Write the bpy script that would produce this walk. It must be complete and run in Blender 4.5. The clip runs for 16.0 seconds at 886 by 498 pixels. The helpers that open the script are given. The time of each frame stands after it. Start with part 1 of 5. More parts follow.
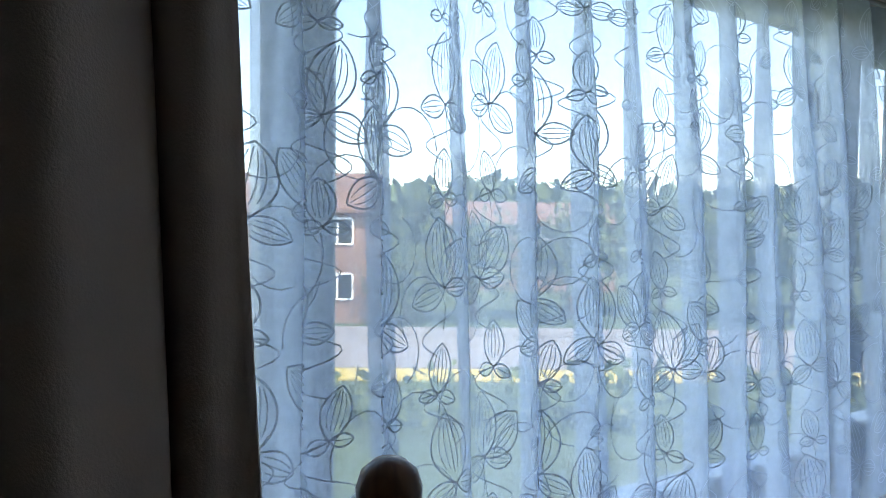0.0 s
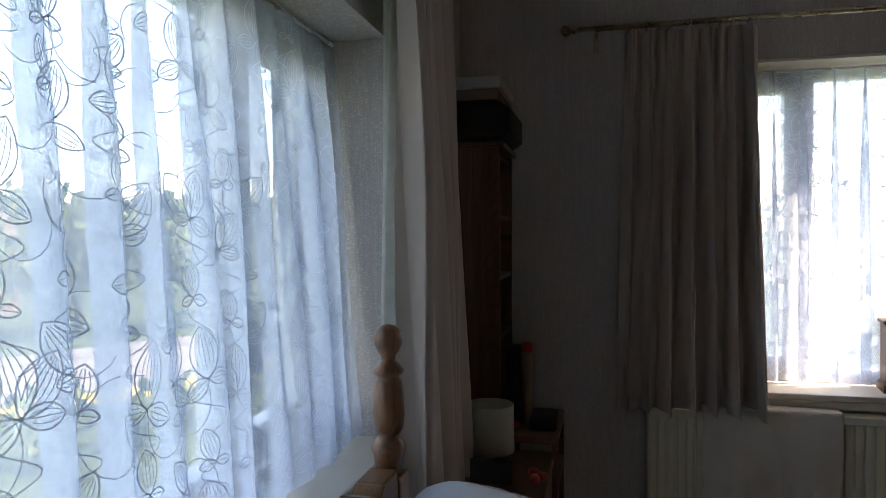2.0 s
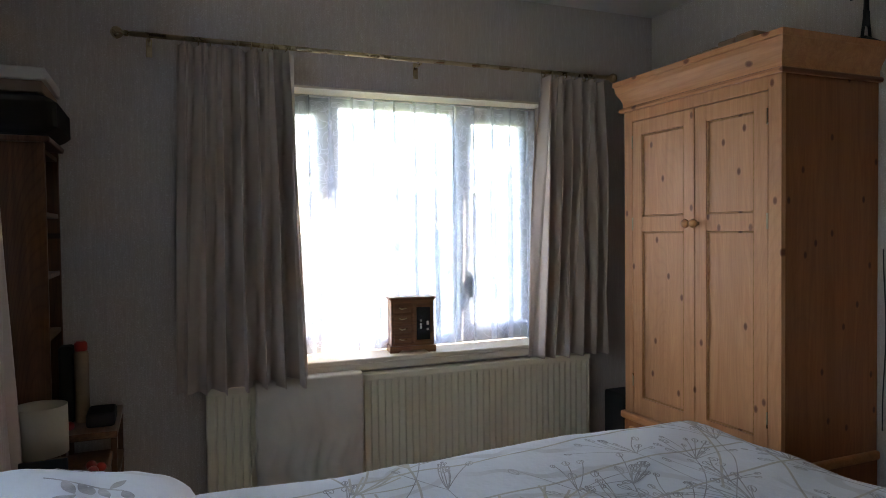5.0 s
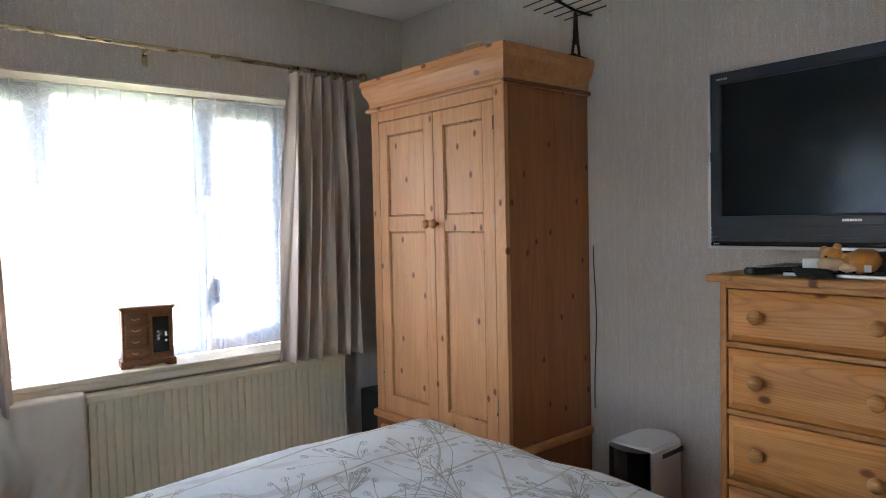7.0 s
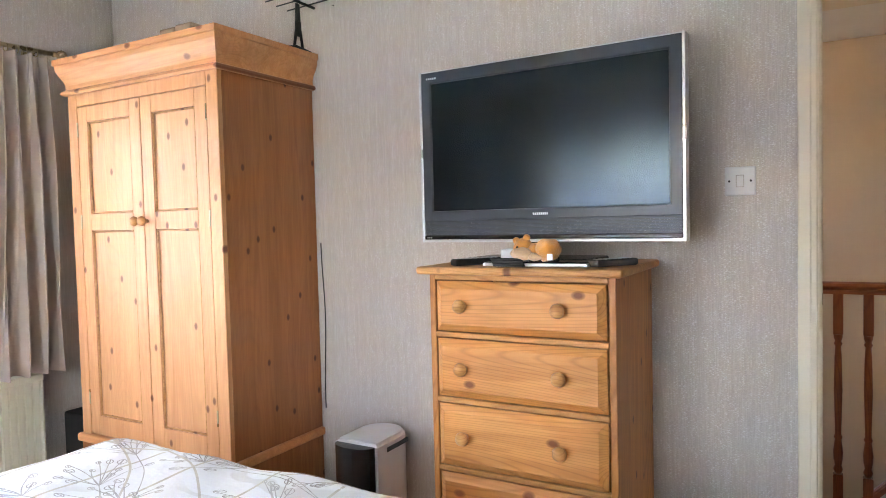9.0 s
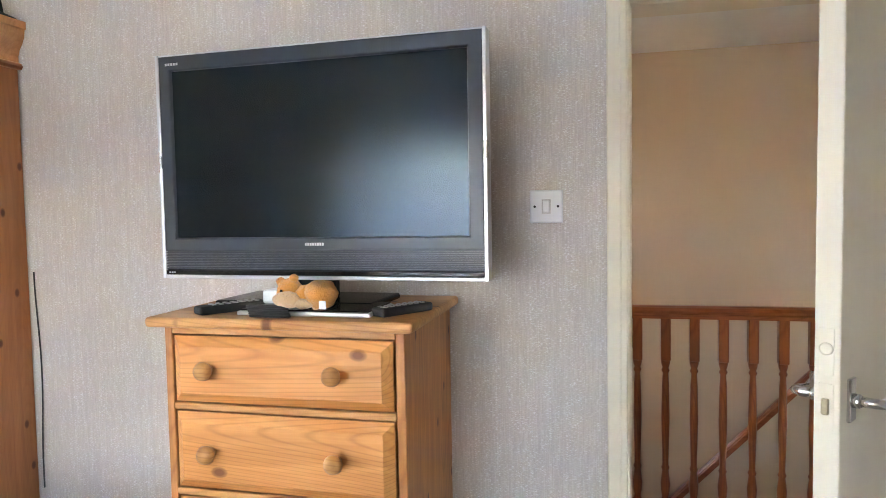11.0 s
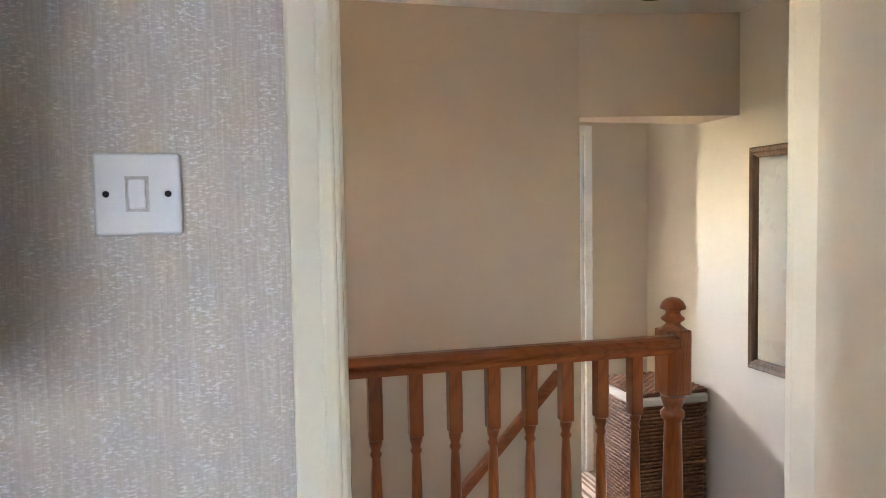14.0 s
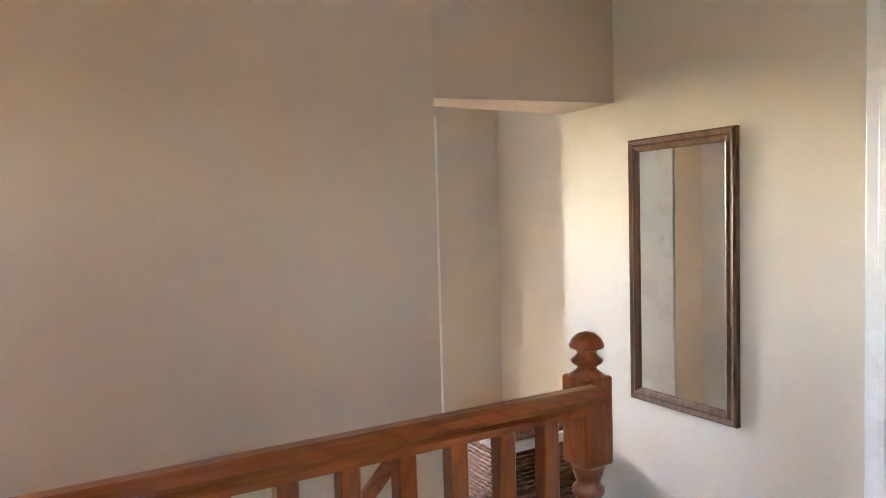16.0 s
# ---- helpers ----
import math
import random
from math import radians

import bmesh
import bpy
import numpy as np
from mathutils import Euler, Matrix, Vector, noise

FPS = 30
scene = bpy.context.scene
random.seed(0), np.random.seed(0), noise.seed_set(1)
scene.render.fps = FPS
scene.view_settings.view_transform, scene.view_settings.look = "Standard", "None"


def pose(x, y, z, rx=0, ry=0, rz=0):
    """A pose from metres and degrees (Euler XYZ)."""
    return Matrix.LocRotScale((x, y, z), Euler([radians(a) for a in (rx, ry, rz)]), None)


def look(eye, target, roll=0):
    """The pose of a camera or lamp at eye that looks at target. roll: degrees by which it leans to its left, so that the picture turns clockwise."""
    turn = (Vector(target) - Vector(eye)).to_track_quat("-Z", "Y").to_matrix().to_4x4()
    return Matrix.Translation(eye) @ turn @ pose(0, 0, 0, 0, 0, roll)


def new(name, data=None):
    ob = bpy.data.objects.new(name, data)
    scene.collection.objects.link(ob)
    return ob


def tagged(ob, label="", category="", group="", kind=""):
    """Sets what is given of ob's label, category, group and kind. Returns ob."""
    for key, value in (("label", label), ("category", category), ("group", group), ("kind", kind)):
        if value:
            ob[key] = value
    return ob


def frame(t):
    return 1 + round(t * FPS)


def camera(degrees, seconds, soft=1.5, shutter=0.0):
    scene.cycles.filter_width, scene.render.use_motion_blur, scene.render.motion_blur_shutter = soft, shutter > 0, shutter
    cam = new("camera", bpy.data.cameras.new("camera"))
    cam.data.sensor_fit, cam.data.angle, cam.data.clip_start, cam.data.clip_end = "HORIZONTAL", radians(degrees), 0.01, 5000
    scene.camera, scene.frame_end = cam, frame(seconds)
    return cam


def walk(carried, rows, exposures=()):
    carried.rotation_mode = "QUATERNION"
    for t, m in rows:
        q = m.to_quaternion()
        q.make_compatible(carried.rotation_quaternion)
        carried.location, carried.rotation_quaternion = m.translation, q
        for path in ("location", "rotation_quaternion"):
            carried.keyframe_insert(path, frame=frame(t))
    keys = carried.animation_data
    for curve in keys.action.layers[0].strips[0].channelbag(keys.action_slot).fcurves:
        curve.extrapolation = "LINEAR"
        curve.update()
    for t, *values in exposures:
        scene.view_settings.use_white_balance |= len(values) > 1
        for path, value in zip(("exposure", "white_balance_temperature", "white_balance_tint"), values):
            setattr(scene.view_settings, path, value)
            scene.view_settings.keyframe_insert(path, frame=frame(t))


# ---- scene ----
cam = camera(66.6, 16.0, 0.9)
PATH = [
    (0, (0.289, -0.181, 1.375), (-1.436, 0.83, 1.300), 0.6),
    (0.5, (0.205, -0.074, 1.345), (-1.298, 1.244, 1.274), 0.5),
    (1, (0.174, 0.005, 1.354), (-0.946, 1.661, 1.294), 0.5),
    (1.5, (0.17, 0.047, 1.363), (-0.547, 1.913, 1.306), 0.2),
    (2, (0.187, 0.061, 1.352), (-0.269, 2.008, 1.308), -0.4),
    (2.5, (0.221, 0.001, 1.33), (-0.063, 1.98, 1.292), -0.6),
    (3, (0.233, -0.114, 1.318), (0.067, 1.879, 1.286), -0.7),
    (3.5, (0.235, -0.179, 1.313), (0.266, 1.821, 1.281), -0.7),
    (4, (0.186, -0.199, 1.318), (0.498, 1.775, 1.27), -0.6),
    (4.2, (0.154, -0.211, 1.322), (0.583, 1.742, 1.272), -0.6),
    (6.3, (0.339, -0.249, 1.366), (1.446, 1.415, 1.293), -1.0),
    (6.5, (0.352, -0.26, 1.369), (1.512, 1.368, 1.293), -1.1),
    (7, (0.385, -0.274, 1.364), (1.683, 1.245, 1.284), -1.2),
    (7.5, (0.42, -0.29, 1.359), (1.844, 1.112, 1.279), -1.3),
    (8, (0.451, -0.315, 1.345), (1.99, 0.959, 1.268), -1.2),
    (8.5, (0.485, -0.341, 1.337), (2.122, 0.804, 1.256), -1.3),
    (9, (0.536, -0.344, 1.332), (2.274, 0.643, 1.247), -1.4),
    (9.2, (0.591, -0.347, 1.335), (2.356, 0.589, 1.247), -1.6),
    (11.3, (1.026, -0.256, 1.425), (2.989, 0.109, 1.319), -1.0),
    (11.5, (1.064, -0.248, 1.424), (3.041, 0.039, 1.323), -1.1),
    (12, (1.159, -0.235, 1.425), (3.154, -0.162, 1.314), -1.2),
    (12.5, (1.345, -0.252, 1.42), (3.342, -0.265, 1.308), -1.2),
    (13, (1.537, -0.258, 1.41), (3.534, -0.302, 1.299), -1.0),
    (13.5, (1.767, -0.246, 1.407), (3.751, -0.475, 1.296), -0.8),
    (14, (1.981, -0.255, 1.404), (3.917, -0.746, 1.294), -1.0),
    (14.5, (2.175, -0.315, 1.391), (4.094, -0.869, 1.288), -1.3),
    (15, (2.325, -0.355, 1.391), (4.239, -0.928, 1.294), -1.5),
    (15.5, (2.484, -0.377, 1.405), (4.324, -1.148, 1.302), -1.4),
    (16, (2.607, -0.405, 1.402), (4.34, -1.399, 1.301), -1.5),
]
EXPOSE = [(0, 2.5, 6800, 13), (0.5, 2.0, 6900, 14), (1, 1.9, 7100, 16), (1.5, 2.7, 7700, 20), (2.5, 3.0, 7800, 20), (4, 3.62, 7900, 20), (7, 4.85, 8100, 20), (8, 5.5, 8300, 21), (8.5, 5.8, 8300, 21), (9, 6.45, 8300, 23), (11.5, 6.65, 8100, 21), (13, 6.6, 7900, 21), (14, 6.55, 7500, 20), (15, 6.65, 7700, 21), (15.5, 6.7, 8000, 24), (16, 6.7, 7000, 22)]
walk(cam, [(t, look(eye, target, roll)) for t, eye, target, roll in PATH], EXPOSE)

# ---- world and sun ----
world = bpy.data.worlds.new("sky")
scene.world = world
world.use_nodes = True
SUN_ELEV, SUN_DIR = 48.0, Vector((0.95, 0.31))
sky = world.node_tree.nodes.new("ShaderNodeTexSky")
sky.sky_type, sky.sun_disc = "NISHITA", False
sky.sun_elevation, sky.sun_rotation = radians(SUN_ELEV), math.atan2(SUN_DIR.x, SUN_DIR.y)
world.node_tree.links.new(sky.outputs[0], world.node_tree.nodes["Background"].inputs[0])
world.node_tree.nodes["Background"].inputs[1].default_value = 0.15
sun = new("sun", bpy.data.lights.new("sun", "SUN"))
sun.data.energy, sun.data.angle, sun.data.color = 3.0, radians(0.5), (1.0, 0.95, 0.87)
sd = SUN_DIR.normalized() * math.cos(radians(SUN_ELEV))
sun.matrix_world = look((sd.x * 30, sd.y * 30, math.sin(radians(SUN_ELEV)) * 30), (0, 0, 0))

# ---- materials ----
def nodes_of(name):
    m = bpy.data.materials.new(name)
    m.use_nodes = True
    return m, m.node_tree.nodes, m.node_tree.links, m.node_tree.nodes["Principled BSDF"]


def coords(N, L, scale=(1, 1, 1), rot=(0, 0, 0)):
    tc, mp = N.new("ShaderNodeTexCoord"), N.new("ShaderNodeMapping")
    mp.inputs["Scale"].default_value = scale
    mp.inputs["Rotation"].default_value = [radians(a) for a in rot]
    L.new(tc.outputs["Object"], mp.inputs["Vector"])
    return mp.outputs[0]


def noise_tex(N, L, vec, scale, detail=4.0, rough=0.55):
    n = N.new("ShaderNodeTexNoise")
    n.inputs["Scale"].default_value, n.inputs["Detail"].default_value, n.inputs["Roughness"].default_value = scale, detail, rough
    L.new(vec, n.inputs["Vector"])
    return n.outputs["Fac"]


def ramp(N, L, fac, stops):
    r = N.new("ShaderNodeValToRGB")
    e = r.color_ramp.elements
    e[0].position, e[0].color = stops[0][0], (*stops[0][1], 1)
    e[1].position, e[1].color = stops[-1][0], (*stops[-1][1], 1)
    for p, c in stops[1:-1]:
        k = e.new(p)
        k.color = (*c, 1)
    L.new(fac, r.inputs[0])
    return r.outputs[0]


def blend(N, L, kind, fac, a, b):
    m = N.new("ShaderNodeMix")
    m.data_type, m.blend_type = "RGBA", kind
    if isinstance(fac, float):
        m.inputs[0].default_value = fac
    else:
        L.new(fac, m.inputs[0])
    for s, v in ((6, a), (7, b)):
        if isinstance(v, tuple):
            m.inputs[s].default_value = (*v, 1)
        else:
            L.new(v, m.inputs[s])
    return m.outputs[2]


def bump(N, L, P, height, strength, dist):
    b = N.new("ShaderNodeBump")
    b.inputs["Strength"].default_value, b.inputs["Distance"].default_value = strength, dist
    L.new(height, b.inputs["Height"])
    L.new(b.outputs[0], P.inputs["Normal"])


def surface(name, base, rough=0.6, var=0.12, scale=6.0, fine=90.0, relief=0.15, dist=0.002, metal=0.0, stretch=(1, 1, 1), sheen=0.0):
    """Plain surface with large stains and fine grain."""
    m, N, L, P = nodes_of(name)
    v = coords(N, L, stretch)
    big, small = noise_tex(N, L, v, scale), noise_tex(N, L, v, fine, 3.0)
    lo, hi = tuple(c * (1 - var) for c in base), tuple(min(1, c * (1 + var)) for c in base)
    c1 = ramp(N, L, big, [(0.3, lo), (0.7, hi)])
    c2 = ramp(N, L, small, [(0.3, (1 - var * 0.6,) * 3), (0.7, (1, 1, 1))])
    L.new(blend(N, L, "MULTIPLY", 1.0, c1, c2), P.inputs["Base Color"])
    L.new(ramp(N, L, big, [(0.2, (max(0, rough - 0.06),) * 3), (0.8, (min(1, rough + 0.06),) * 3)]), P.inputs["Roughness"])
    P.inputs["Metallic"].default_value, P.inputs["Sheen Weight"].default_value = metal, sheen
    bump(N, L, P, small, relief, dist)
    return m


def pine(name, axis, light, dark, knots=True, rough=0.5, kscale=7.0, flat="x", rings=0.45):
    """Varnished knotty pine, grain along the axis."""
    m, N, L, P = nodes_of(name)
    st = [9.0, 9.0, 9.0]
    st["xyz".index(axis)] = 0.55
    v = coords(N, L, tuple(st))
    warp = noise_tex(N, L, v, 1.4, 3.0)
    w = N.new("ShaderNodeTexNoise")
    w.inputs["Scale"].default_value, w.inputs["Detail"].default_value, w.inputs["Distortion"].default_value = 5.0, 6.0, 1.2
    L.new(v, w.inputs["Vector"])
    grain = ramp(N, L, w.outputs["Fac"], [(0.30, dark), (0.48, tuple((a + b) / 2 for a, b in zip(light, dark))), (0.62, light)])
    big = ramp(N, L, warp, [(0.3, (0.84, 0.80, 0.76)), (0.7, (1, 1, 1))])
    col = blend(N, L, "MULTIPLY", 0.8, grain, big)
    rs = [3.4, 3.4, 3.4]
    rs["xyz".index(axis)] = 0.42
    ring, mul = N.new("ShaderNodeMath"), N.new("ShaderNodeMath")
    mul.operation, ring.operation = "MULTIPLY", "SINE"
    mul.inputs[1].default_value = 430.0
    L.new(noise_tex(N, L, coords(N, L, tuple(rs)), 1.0, 1.0, 0.3), mul.inputs[0])
    L.new(mul.outputs[0], ring.inputs[0])
    lines = ramp(N, L, ring.outputs[0], [(0.35, (1, 1, 1)), (0.85, (0.78, 0.66, 0.55)), (1.0, (0.56, 0.42, 0.32))])
    col = blend(N, L, "MULTIPLY", rings, col, lines)
    if knots:
        ks = [1.0, 1.0, 1.0]
        ks["xyz".index(axis)] = 0.62
        ks["xyz".index(flat)] = 0.0
        kv = coords(N, L, tuple(ks))
        sp, cbn = N.new("ShaderNodeSeparateXYZ"), N.new("ShaderNodeCombineXYZ")
        L.new(kv, sp.inputs[0])
        for slot, ax in enumerate(a for a in "xyz" if a != flat):
            L.new(sp.outputs["xyz".index(ax)], cbn.inputs[slot])
        vo = N.new("ShaderNodeTexVoronoi")
        vo.voronoi_dimensions = "2D"
        vo.inputs["Scale"].default_value = kscale
        L.new(cbn.outputs[0], vo.inputs["Vector"])
        k = ramp(N, L, vo.outputs["Distance"], [(0.030, (1, 1, 1)), (0.050, (0.55, 0.55, 0.55)), (0.064, (0, 0, 0))])
        col = blend(N, L, "MIX", k, col, (dark[0] * 0.34, dark[1] * 0.24, dark[2] * 0.2))
    L.new(col, P.inputs["Base Color"])
    P.inputs["Roughness"].default_value = rough
    P.inputs["Coat Weight"].default_value, P.inputs["Coat Roughness"].default_value = 0.12, 0.35
    bump(N, L, P, w.outputs["Fac"], 0.12, 0.001)
    return m


def wallpaper(name, base, strand, glint=0.5):
    """Textured paper of upright strands crossed by short shiny woven dashes, their glints also painted pale."""
    m, N, L, P = nodes_of(name)
    strands = noise_tex(N, L, coords(N, L, (1, 1, 0.045)), 330.0, 3.0, 0.65)
    bands = noise_tex(N, L, coords(N, L, (1, 1, 0.012)), 70.0, 2.0, 0.6)
    chop = noise_tex(N, L, coords(N, L, (0.42, 0.42, 1.25)), 330.0, 2.0)
    patch = noise_tex(N, L, coords(N, L, (1, 1, 0.7)), 45.0, 3.0)
    stains = noise_tex(N, L, coords(N, L), 1.7, 3.0)
    c = ramp(N, L, strands, [(0.34, tuple(a * 0.94 for a in base)), (0.50, base), (0.66, strand)])
    c = blend(N, L, "MULTIPLY", 0.8, c, ramp(N, L, bands, [(0.35, (0.975, 0.972, 0.97)), (0.62, (1, 1, 1))]))
    c = blend(N, L, "MULTIPLY", 0.7, c, ramp(N, L, chop, [(0.3, (0.84, 0.83, 0.82)), (0.62, (1, 1, 1))]))
    c = blend(N, L, "MULTIPLY", 0.4, c, ramp(N, L, stains, [(0.3, (0.88, 0.87, 0.85)), (0.7, (1, 1, 1))]))
    hi = blend(N, L, "MULTIPLY", 1.0, ramp(N, L, bands, [(0.40, (0.35,) * 3), (0.60, (1, 1, 1))]), ramp(N, L, chop, [(0.54, (0, 0, 0)), (0.64, (1, 1, 1))]))
    hi = blend(N, L, "MULTIPLY", 1.0, hi, ramp(N, L, patch, [(0.38, (0.1,) * 3), (0.6, (1, 1, 1))]))
    # Pale base colour on the dashes paints their glint in, besides the gloss.
    L.new(blend(N, L, "MIX", hi, c, (0.80, 0.78, 0.765)), P.inputs["Base Color"])
    L.new(ramp(N, L, hi, [(0.0, (0.72,) * 3), (1.0, (0.24,) * 3)]), P.inputs["Roughness"])
    L.new(ramp(N, L, hi, [(0.0, (0, 0, 0)), (1.0, (glint,) * 3)]), P.inputs["Metallic"])
    bump(N, L, P, strands, 0.3, 0.0015)
    return m


def sheer(name, tint, through_share, glow):
    """Woven net: part open, part thread that lets light glow through."""
    m, N, L, P = nodes_of(name)
    N.remove(P)
    out = N["Material Output"]
    tr, tl, df = N.new("ShaderNodeBsdfTransparent"), N.new("ShaderNodeBsdfTranslucent"), N.new("ShaderNodeBsdfDiffuse")
    tl.inputs[0].default_value = df.inputs[0].default_value = (*tint, 1)
    a, b = N.new("ShaderNodeMixShader"), N.new("ShaderNodeMixShader")
    a.inputs[0].default_value = glow
    L.new(df.outputs[0], a.inputs[1])
    L.new(tl.outputs[0], a.inputs[2])
    v = coords(N, L, (1, 1, 1))
    weave = ramp(N, L, noise_tex(N, L, v, 40.0, 5.0), [(0.3, (1 - through_share - 0.06,) * 3), (0.7, (1 - through_share + 0.06,) * 3)])
    L.new(weave, b.inputs[0])
    L.new(tr.outputs[0], b.inputs[1])
    L.new(a.outputs[0], b.inputs[2])
    L.new(b.outputs[0], out.inputs["Surface"])
    return m


def pane_glass(name):
    """Thin clear pane: see-through, with a slight mirror gloss."""
    m, N, L, P = nodes_of(name)
    N.remove(P)
    tr, gl, mx = N.new("ShaderNodeBsdfTransparent"), N.new("ShaderNodeBsdfGlossy"), N.new("ShaderNodeMixShader")
    tr.inputs[0].default_value = (0.95, 0.97, 0.96, 1)
    gl.inputs["Roughness"].default_value = 0.01
    mx.inputs[0].default_value = 0.04
    L.new(tr.outputs[0], mx.inputs[1])
    L.new(gl.outputs[0], mx.inputs[2])
    L.new(mx.outputs[0], N["Material Output"].inputs["Surface"])
    return m


def leafy(name, lo, hi):
    m, N, L, P = nodes_of(name)
    oi = coords(N, L)
    L.new(ramp(N, L, noise_tex(N, L, oi, 1.1, 5.0), [(0.3, lo), (0.7, hi)]), P.inputs["Base Color"])
    P.inputs["Roughness"].default_value = 0.6
    return m


def floral_cotton(name):
    """White cotton with scattered grey-brown plant print."""
    m, N, L, P = nodes_of(name)
    v = coords(N, L)
    big = noise_tex(N, L, v, 2.2, 2.0)
    wv = N.new("ShaderNodeTexWave")
    wv.wave_type, wv.rings_direction = "RINGS", "Z"
    wv.inputs["Scale"].default_value, wv.inputs["Distortion"].default_value, wv.inputs["Detail"].default_value = 2.2, 9.0, 3.0
    L.new(v, wv.inputs["Vector"])
    twig = ramp(N, L, wv.outputs["Fac"], [(0.0, (1, 1, 1)), (0.05, (1, 1, 1)), (0.10, (0, 0, 0))])
    area = ramp(N, L, big, [(0.50, (0, 0, 0)), (0.60, (1, 1, 1))])
    mask = blend(N, L, "MULTIPLY", 1.0, twig, area)
    c = blend(N, L, "MIX", mask, (0.86, 0.86, 0.87), (0.74, 0.72, 0.71))
    L.new(c, P.inputs["Base Color"])
    P.inputs["Roughness"].default_value, P.inputs["Sheen Weight"].default_value = 0.85, 0.2
    bump(N, L, P, noise_tex(N, L, v, 9.0, 4.0), 0.5, 0.02)
    return m


M = {}
M["paper"] = wallpaper("wallpaper_grey", (0.62, 0.54, 0.485), (0.68, 0.61, 0.56), 0.3)
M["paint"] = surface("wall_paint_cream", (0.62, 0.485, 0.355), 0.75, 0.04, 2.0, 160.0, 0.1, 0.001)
# Same cream raised paler: the light on these walls put into the colour.
M["paint_lit"] = surface("wall_paint_lit", (0.66, 0.58, 0.47), 0.75, 0.04, 2.0, 160.0, 0.1, 0.001)
M["ceiling"] = surface("ceiling_white", (0.86, 0.84, 0.81), 0.85, 0.04, 3.0, 60.0, 0.3, 0.003)
M["gloss"] = surface("gloss_cream", (0.80, 0.71, 0.57), 0.42, 0.03, 5.0, 50.0, 0.08, 0.001)
M["upvc"] = surface("upvc_white", (0.82, 0.83, 0.83), 0.28, 0.03, 4.0, 60.0, 0.04, 0.0005)
M["carpet"] = surface("carpet_beige", (0.50, 0.43, 0.36), 0.95, 0.2, 8.0, 260.0, 0.6, 0.006)
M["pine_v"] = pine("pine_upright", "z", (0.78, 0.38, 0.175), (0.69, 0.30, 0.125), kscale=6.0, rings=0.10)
# Wardrobe sides and plinth: the doors' pine with side shade put in the colour.
M["pine_side_shaded"] = pine("pine_side_shaded", "z", (0.47, 0.175, 0.062), (0.38, 0.128, 0.042), kscale=6.5, flat="y", rings=0.12)
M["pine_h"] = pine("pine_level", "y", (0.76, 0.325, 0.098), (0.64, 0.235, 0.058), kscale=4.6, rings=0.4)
M["pine_cornice"] = pine("pine_cornice", "y", (0.77, 0.36, 0.155), (0.68, 0.28, 0.11), kscale=5.0, rings=0.14)
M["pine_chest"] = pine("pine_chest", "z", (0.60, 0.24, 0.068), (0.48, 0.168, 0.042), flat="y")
M["pine_top"] = pine("pine_top", "y", (0.66, 0.31, 0.105), (0.52, 0.215, 0.065), flat="z", rings=0.4)
M["pine_dark"] = pine("pine_dark", "z", (0.20, 0.085, 0.035), (0.11, 0.045, 0.018))
M["bedwood"] = pine("bed_pine", "z", (0.27, 0.12, 0.05), (0.17, 0.072, 0.028), rough=0.3)
M["bedwood_h"] = pine("bed_pine_level", "y", (0.30, 0.14, 0.06), (0.19, 0.082, 0.032), rough=0.3)
M["mahog"] = pine("stained_rail", "y", (0.36, 0.098, 0.022), (0.25, 0.058, 0.013), False, 0.3)
M["mahog_v"] = pine("stained_baluster", "z", (0.35, 0.095, 0.021), (0.24, 0.055, 0.012), False, 0.3)
M["drape"] = surface("curtain_taupe", (0.62, 0.50, 0.425), 0.9, 0.08, 3.0, 420.0, 0.4, 0.001, sheen=0.2)
M["lining"] = sheer("curtain_lining", (0.74, 0.73, 0.64), 0.07, 0.45)
M["net"] = sheer("net_voile", (0.77, 0.83, 0.93), 0.41, 0.78)
M["thread"] = sheer("embroidery_thread", (0.68, 0.72, 0.80), 0.05, 0.35)
M["brass"] = surface("antique_brass", (0.56, 0.45, 0.28), 0.28, 0.15, 12.0, 90.0, 0.05, 0.0005, metal=1.0)
M["chrome"] = surface("chrome", (0.72, 0.72, 0.72), 0.14, 0.05, 12.0, 90.0, 0.03, 0.0003, metal=1.0)
M["radiator"] = surface("radiator_enamel", (0.86, 0.78, 0.60), 0.38, 0.05, 3.0, 60.0, 0.05, 0.0006)
M["towel"] = surface("towel_cream", (0.82, 0.75, 0.65), 0.95, 0.08, 6.0, 300.0, 0.9, 0.004, sheen=0.3)
M["cotton"] = floral_cotton("bedding_print")
M["black"] = surface("black_gloss", (0.012, 0.012, 0.013), 0.22, 0.1, 5.0, 60.0, 0.02, 0.0003)
M["blackmat"] = surface("black_matt", (0.02, 0.02, 0.021), 0.6, 0.2, 8.0, 120.0, 0.2, 0.001)
M["screen"] = surface("screen_matt", (0.005, 0.007, 0.010), 0.20, 0.05, 3.0, 40.0, 0.0, 0.0001)
M["bezel"] = surface("bezel_slate", (0.030, 0.038, 0.050), 0.32, 0.08, 5.0, 60.0, 0.02, 0.0003)
M["silver"] = surface("silver_trim", (0.66, 0.66, 0.66), 0.3, 0.05, 5.0, 60.0, 0.02, 0.0003, metal=0.8)
M["white_plastic"] = surface("white_plastic", (0.74, 0.73, 0.74), 0.35, 0.03, 5.0, 60.0, 0.03, 0.0003)
M["plush"] = surface("plush_orange", (0.80, 0.30, 0.05), 0.95, 0.25, 14.0, 260.0, 1.0, 0.006, sheen=0.4)
M["plush_pale"] = surface("plush_cream", (0.84, 0.52, 0.30), 0.95, 0.12, 14.0, 260.0, 1.0, 0.006, sheen=0.4)
